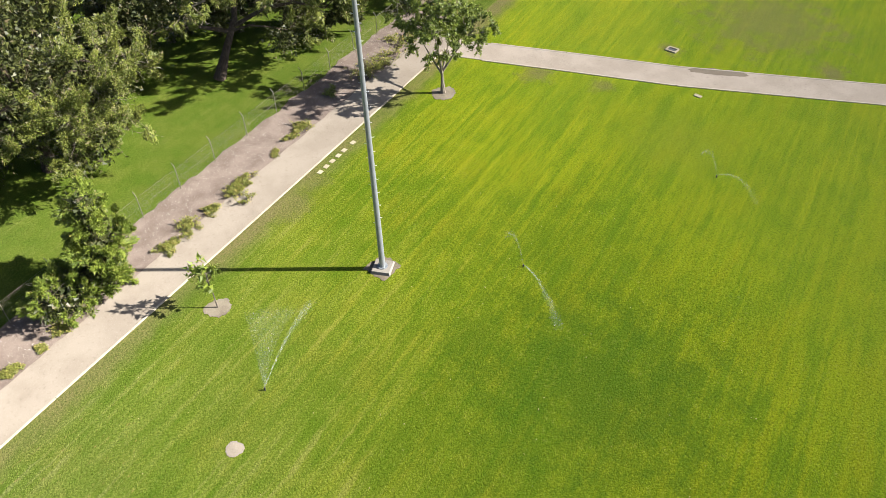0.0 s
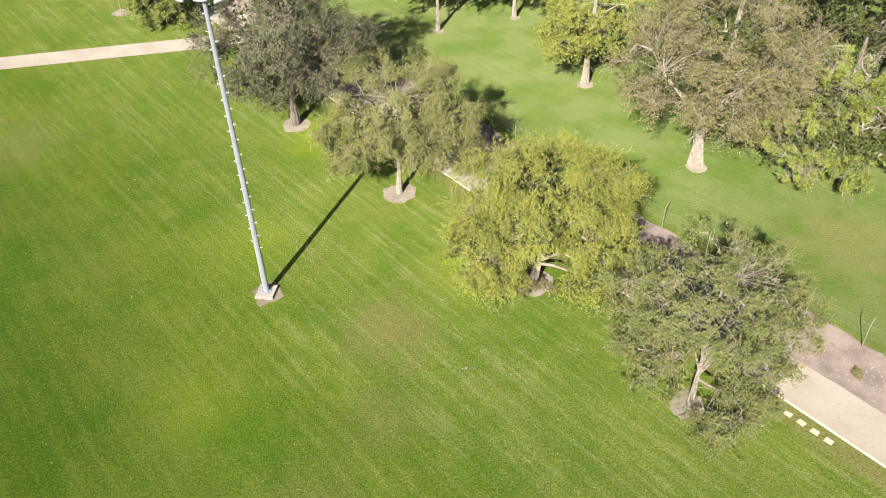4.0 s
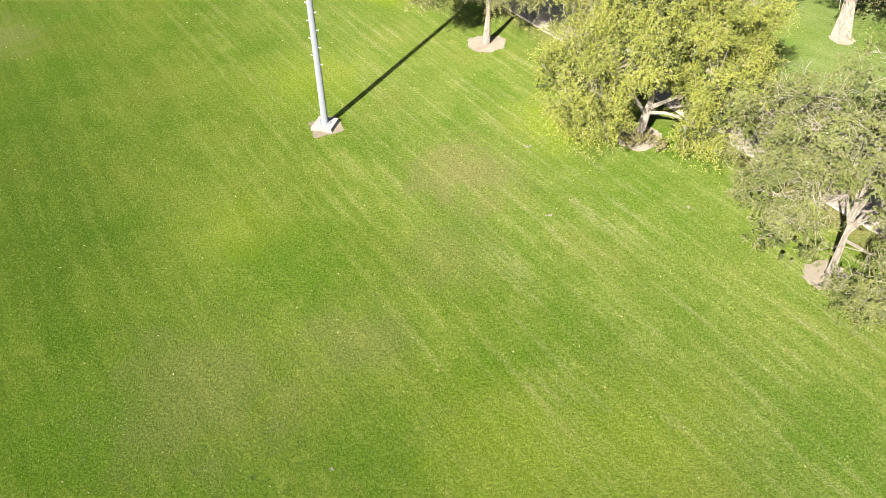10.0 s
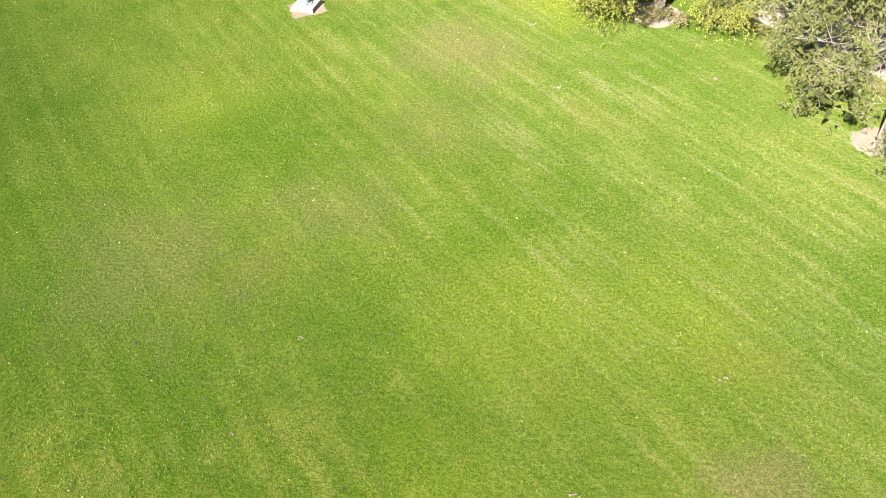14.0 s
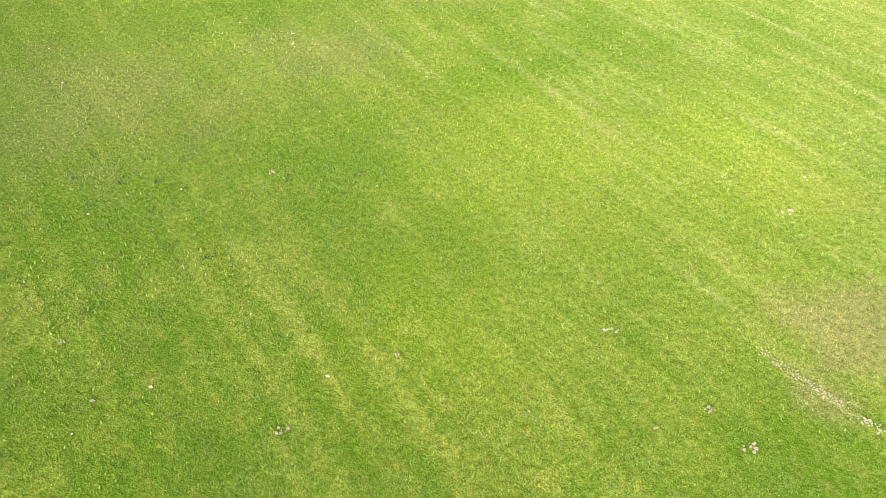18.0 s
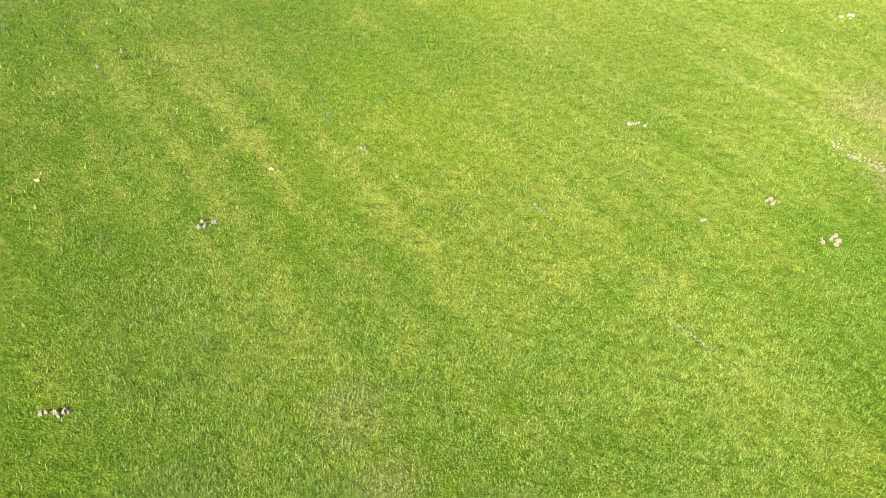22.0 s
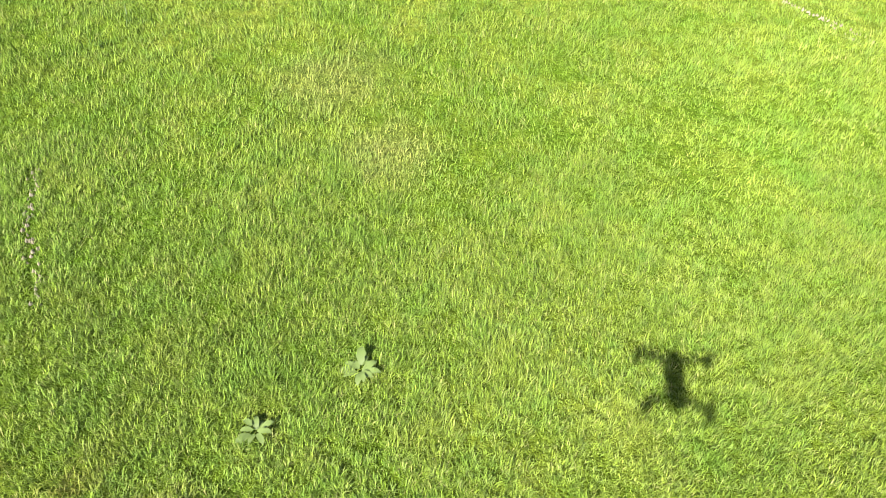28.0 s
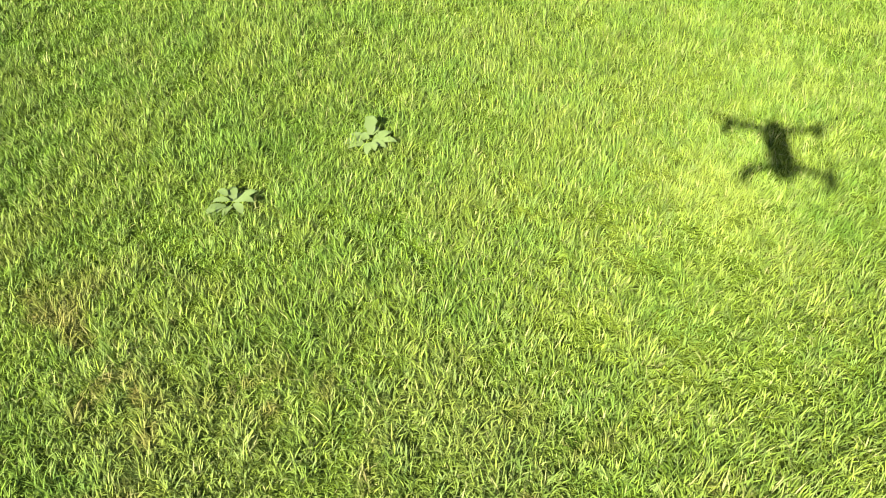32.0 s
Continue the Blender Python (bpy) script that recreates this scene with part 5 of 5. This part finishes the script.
g = Geo()
rock = [(0.34, 0.02), (0.30, 0.10), (0.18, 0.17)]
ring = [(35.9 + q * math.cos(a) * (1 + 0.3 * noise.noise((a, q * 4, 1))), 15.0 + 0.7 * q * math.sin(a) * (1 + 0.3 * noise.noise((a, q * 4, 5))), z) for q, z in rock for a in np.arange(9) * 0.698]
g.add(ring + [(35.9, 15.0, 0.19)], [(9 * j + i, 9 * j + (i + 1) % 9, 9 * j + 9 + (i + 1) % 9, 9 * j + 9 + i) for j in range(2) for i in range(9)] + [(18 + i, 18 + (i + 1) % 9, 27) for i in range(9)])
tagged(part("rock", g, SOIL), "pale low field stone lying on the lawn", "rock")

# ---- sprinklers ----


def sprinkler(x, y, jets):
    s = thing("sprinkler", "pop-up lawn sprinkler throwing thin jets of spray", "sprinkler", (x, y, 0), 0, "lawn sprinklers")
    g = Geo()
    g.tube([(0, 0, -0.05), (0, 0, 0.12)], [0.035, 0.03], 10)
    part("riser", g, BLACK, s)
    g = Geo()
    g.tube([(0, 0, 0.12), (0, 0, 0.19)], [0.045, 0.04], 10)
    part("nozzle", g, BLACK, s)
    for az, reach, rise, spread, count in jets:
        t = rng.random(count) ** 0.8
        a = az + spread * rng.normal(size=count) * 0.5 * (0.25 + t) if spread < 0.2 else az + spread * (rng.random(count) - 0.5)
        d = reach * t + 0.05 * rng.normal(size=count) * t
        z = 0.17 + rise * 4 * t * (1 - t) * 0.9 + 0.12 * t * rng.normal(size=count)
        w = 0.03 + 0.10 * t
        pos = np.stack((np.sin(a) * d + w * 0.3 * rng.normal(size=count), np.cos(a) * d + w * 0.3 * rng.normal(size=count), np.maximum(0.03, z)), 1)
        size = rng.uniform(0.010, 0.028, count) if spread < 0.2 else rng.uniform(0.006, 0.012, count)
        jet = new("water_jet", leaf_mesh("water_jet", pos, rng.normal(size=(count, 3)), rng.normal(size=(count, 3)), size * 1.4, size, WATER))
        jet.parent = s
        tagged(jet, "fine white water spray", kind="stuff")


sprinkler(21.8, -0.1, [(radians(128), 5.2, 0.45, 0.035, 1700), (radians(108), 4.6, 0.9, 0.55, 13000)])
sprinkler(24.1, -13.7, [(radians(275), 4.4, 0.7, 0.05, 1700), (radians(95), 2.3, 0.9, 0.10, 400)])
sprinkler(26.1, -26.7, [(radians(262), 3.0, 0.8, 0.08, 900), (radians(100), 2.0, 0.9, 0.14, 400)])

# ---- broad-leaved weeds ----


def weed(x, y, turn, leaves, size):
    w = thing("weed", "pale broad-leaved weed rosette flat in the grass", "weed", (x, y, 0), turn, "lawn weeds")
    for k in range(leaves):
        a = 2.4 * k + 0.5 * noise.noise((k, x, y))
        ln = size * (0.65 + 0.6 * abs(noise.noise((k * 1.3, y, 1))))
        wd, rise, start = ln * 0.46, 0.18 + 0.22 * (k % 3), 0.008 + 0.012 * (k % 2)
        g = Geo()
        pts, rows = [], 6
        for i in range(rows + 1):
            t = i / rows
            half = wd / 2 * math.sin(math.pi * min(1.0, 0.06 + 0.94 * t)) ** 0.7
            z = 0.015 + 0.006 * (k % 4) + rise * ln * t - 0.45 * ln * t * t * t
            for q, dz in ((-1, 0.10), (-0.5, 0.02), (0, 0), (0.5, 0.02), (1, 0.10)):
                px, py = start + t * ln, q * half * (1 + 0.35 * noise.noise((t * 7, q, 1.7 * k)))
                pts.append((px * math.cos(a) - py * math.sin(a), px * math.sin(a) + py * math.cos(a), z + dz * half))
        faces = [(5 * i + j, 5 * i + j + 1, 5 * i + j + 6, 5 * i + j + 5) for i in range(rows) for j in range(4)]
        g.add(pts, faces)
        part("leaf", g, LEAF_WEED, w, smooth=True)


WEEDS = ((-0.580, 1.970, 0.4, 12, 0.080), (-0.905, 1.690, 1.3, 10, 0.068))
for place in WEEDS:
    weed(*place)

# ---- grass ----


def lumpy(x, y, size, seed):
    """Uneven growth of the sward, 0 to 1, in lumps about size metres across."""
    p = np.random.default_rng(seed)
    total = np.zeros(len(x))
    for share, cell, turn in ((0.62, size, 0.3), (0.38, 0.47 * size, 1.2), (0.35, 3.7 * size, 0.8)):
        grid = p.random((512, 512))
        gx, gy = (x * math.cos(turn) + y * math.sin(turn)) / cell, (y * math.cos(turn) - x * math.sin(turn)) / cell
        ix, iy = np.floor(gx).astype(int), np.floor(gy).astype(int)
        fx, fy = gx - ix, gy - iy
        fx, fy = fx * fx * (3 - 2 * fx), fy * fy * (3 - 2 * fy)
        ix, iy = ix % 512, iy % 512
        jx, jy = (ix + 1) % 512, (iy + 1) % 512
        total += share * ((grid[ix, iy] * (1 - fx) + grid[jx, iy] * fx) * (1 - fy) + (grid[ix, jy] * (1 - fx) + grid[jx, jy] * fx) * fy - 0.5)
    return np.clip(0.5 + 1.5 * total, 0, 1)


def blades(name, x, y, height, width, lean, seed, material, joints=True, lump=0.09):
    """Single bent blades of grass standing at x, y, thinner and lower between the lumps."""
    r = np.random.default_rng(seed)
    grown = lumpy(x, y, lump, seed)
    keep = r.random(len(x)) < (0.30 if joints else 0.42) + 1.0 * grown
    x, y, grown = x[keep], y[keep], grown[keep]
    k = len(x)
    a = r.uniform(0, 2 * np.pi, k)
    flow = 2.2 * np.sin(1.7 * x + 2.3 * np.sin(1.1 * y)) + 1.8 * np.sin(2.9 * y + 1.3 * np.sin(2.1 * x))
    f = np.where(r.random(k) < 0.25, flow + r.normal(0, 0.9, k), a)
    h = height * r.uniform(0.55, 1.25, k) * (0.45 + 1.1 * grown)
    tilt = lean * r.uniform(0.2, 1.3, k)
    root = np.stack((x, y, np.full(k, -0.004)), 1)
    bend = np.stack((np.cos(f) * np.sin(tilt), np.sin(f) * np.sin(tilt), np.cos(tilt)), 1)
    tip = np.stack((np.cos(f) * np.sin(tilt * 1.9), np.sin(f) * np.sin(tilt * 1.9), np.cos(tilt * 1.9)), 1)
    side = np.stack((-np.sin(a), np.cos(a), np.zeros(k)), 1) * (width * r.uniform(0.7, 1.3, k))[:, None] / 2
    if joints:
        mid = root + bend * (h * 0.55)[:, None]
        end = mid + tip * (h * 0.45)[:, None]
        pts = np.stack((root, mid + side, mid - side, end), 1).reshape(-1, 3)
        o = np.arange(k)[:, None] * 4
        tri = np.concatenate((o + (0, 1, 2), o + (2, 1, 3)), 1).reshape(-1, 3)
    else:
        end = root + (bend * 0.5 + tip * 0.5) * h[:, None]
        pts = np.stack((root - side, root + side, end), 1).reshape(-1, 3)
        tri = np.arange(3 * k).reshape(-1, 3)
    ob = new(name, sheet(name, pts, tri, material))
    return tagged(ob, "mown green grass blades with dry tips", "grass", kind="stuff")


r = np.random.default_rng(11)


def scatter(count, x0, x1, y0, y1):
    x, y = r.uniform(x0, x1, count), r.uniform(y0, y1, count)
    keep = (x * VX + y * VY < 24.3)
    for cx, cy, rad in CLODS:
        keep &= np.hypot((x - cx) / 1.2, (y - cy) / 0.8) > 0.75 * rad
    for wx, wy, _, _, size in WEEDS:
        keep &= np.hypot(x - wx, y - wy) > 0.75 * size * r.random(count) ** 0.5
    for (ax, ay), (bx, by), wide in FURROWS:
        ln = math.hypot(bx - ax, by - ay)
        t = ((x - ax) * (bx - ax) + (y - ay) * (by - ay)) / ln ** 2
        off = np.abs((x - ax) * (by - ay) - (y - ay) * (bx - ax)) / ln
        keep &= ~((t > 0) & (t < 1) & (off < 0.9 * wide * r.random(count)))
    return x[keep], y[keep]


def fade(x, y, x0, x1, y0, y1, soft):
    """1 well inside a rectangle, 0 outside, a soft wandering edge between."""
    d = np.minimum.reduce((x - x0, x1 - x, y - y0, y1 - y)) / soft + 0.3 * np.sin(2.3 * x + 1.7 * y) + 0.3 * np.sin(3.1 * y - 1.9 * x)
    return np.clip(d, 0, 1)


def wedge(x, y):
    """Half the width left over in the widening area fitted to the low camera's view."""
    return 0.85 + 0.62 * y - np.abs(x + 0.15)


# fine blades where the camera comes down, coarser tufts farther out
x, y = scatter(790000, -2.7, 2.4, 0.3, 3.4)
keep = r.random(len(x)) < np.clip(wedge(x, y) / 0.6, 0, 1) * np.clip((y - 0.25 + 0.2 * np.sin(4 * x)) / 0.6, 0, 1) * np.clip((3.5 - y + 0.3 * np.sin(5 * x)) / 1.0, 0, 1)
blades("grass", x[keep], y[keep], 0.037, 0.0029, 0.74, 1, BLADE, True, 0.036)
x, y = scatter(520000, -4.4, 4.2, 1.3, 6.4)
keep = (r.random(len(x)) < np.clip(wedge(x, y) / 0.6, 0, 1) * np.clip((6.3 - y + 0.3 * np.sin(4 * x)) / 1.6, 0, 1)) & (r.random(len(x)) < np.clip((y - 2.3 + 0.3 * np.sin(5 * x)) / 1.0, 0, 1))
blades("grass", x[keep], y[keep], 0.040, 0.0056, 0.76, 4, BLADE, False, 0.05)
x, y = scatter(610000, -8.0, 8.5, -3.0, 15.0)
inner = np.clip(wedge(x, y) / 0.6, 0, 1) * np.clip((6.0 - y + 0.3 * np.sin(4 * x)) / 1.6, 0, 1)
keep = (r.random(len(x)) > inner) & (r.random(len(x)) < fade(x, y, -8.0, 8.5, -3.0, 15.0, 3.0))
blades("grass", x[keep], y[keep], 0.038, 0.0095, 0.80, 2, TUFT, False, 0.10)
x, y = scatter(150000, -24, 24, 4, 36)
keep = (r.random(len(x)) > 0.9 * fade(x, y, -7.0, 7.5, 0.0, 14.0, 3.0)) & (r.random(len(x)) < fade(x, y, -24, 24, 0, 36, 6.0))
blades("grass", x[keep], y[keep], 0.060, 0.030, 0.8, 3, TUFT, False, 0.25)

# darker coarse tufts standing a little above the mown turf
k = 420
cx, cy = np.concatenate((r.normal(-6.0, 3.2, k // 2), r.uniform(-14, 12, k // 2))), np.concatenate((r.normal(11.0, 3.0, k // 2), r.uniform(4.5, 26, k // 2)))
keep = (cx * VX + cy * VY < 23.5) & (cy > 4.2)
cx, cy = np.repeat(cx[keep], 22), np.repeat(cy[keep], 22)
m = len(cx)
root = np.stack((cx + 0.045 * r.normal(size=m), cy + 0.045 * r.normal(size=m), np.full(m, -0.004)), 1)
lean = np.stack((0.6 * r.normal(size=m), 0.6 * r.normal(size=m), np.ones(m)), 1)
tuft = new("grass_tuft", sprig_mesh("grass_tuft", root, lean, r.normal(size=(m, 3)), r.uniform(0.04, 0.095, m), r.uniform(0.006, 0.014, m), LEAF_TUFT))
tagged(tuft, "dark green coarse grass tufts in the mown lawn", "grass", kind="stuff")

# ---- the drone whose shadow lies on the lawn ----
SHADE = Vector((0.570, 2.00, 0.03))            # where its shadow lies
drone = thing("drone", "small folding grey quadcopter hovering low over the lawn", "drone", SHADE + 3.15 * TO_SUN, radians(-3.5))
g = Geo()
prof = [(-0.118, 0.024), (-0.108, 0.034), (-0.04, 0.038), (0.07, 0.037), (0.098, 0.032), (0.112, 0.020)]
rings = []
for y, w in prof:
    rings += [(w * sx * k, y, z) for sx, z, k in ((-1, -0.020, 0.8), (-1, 0.0, 1.0), (-1, 0.022, 0.75), (1, 0.022, 0.75), (1, 0.0, 1.0), (1, -0.020, 0.8))]
g.add(rings, [(6 * i + j, 6 * i + (j + 1) % 6, 6 * i + 6 + (j + 1) % 6, 6 * i + 6 + j) for i in range(5) for j in range(6)] + [tuple(range(5, -1, -1)), tuple(range(30, 36))])
part("body", g, DRONE_SHELL, drone)
for sx, y0, y1, wx in ((-1, 0.082, 0.092, 0.130), (1, 0.082, 0.092, 0.130), (-1, -0.085, -0.140, 0.112), (1, -0.085, -0.140, 0.112)):
    arm = new("arm")
    arm.parent = drone
    g = Geo()
    g.tube([(sx * 0.03, y0, 0.005), (sx * wx, y1, 0.010)], [0.011, 0.008], 8)
    part("tube", g, DRONE_SHELL, arm)
    g = Geo()
    g.tube([(sx * wx, y1, -0.022), (sx * wx, y1, 0.028)], [0.011, 0.014], 10)
    part("motor", g, BLACK, arm)
    g = Geo()
    g.box(sx * wx, y1, 0.030, 0.16, 0.009, 0.002, 0.35 * sx + (1.2 if y1 < 0 else 0.1))
    part("propeller", g, BLACK, arm)
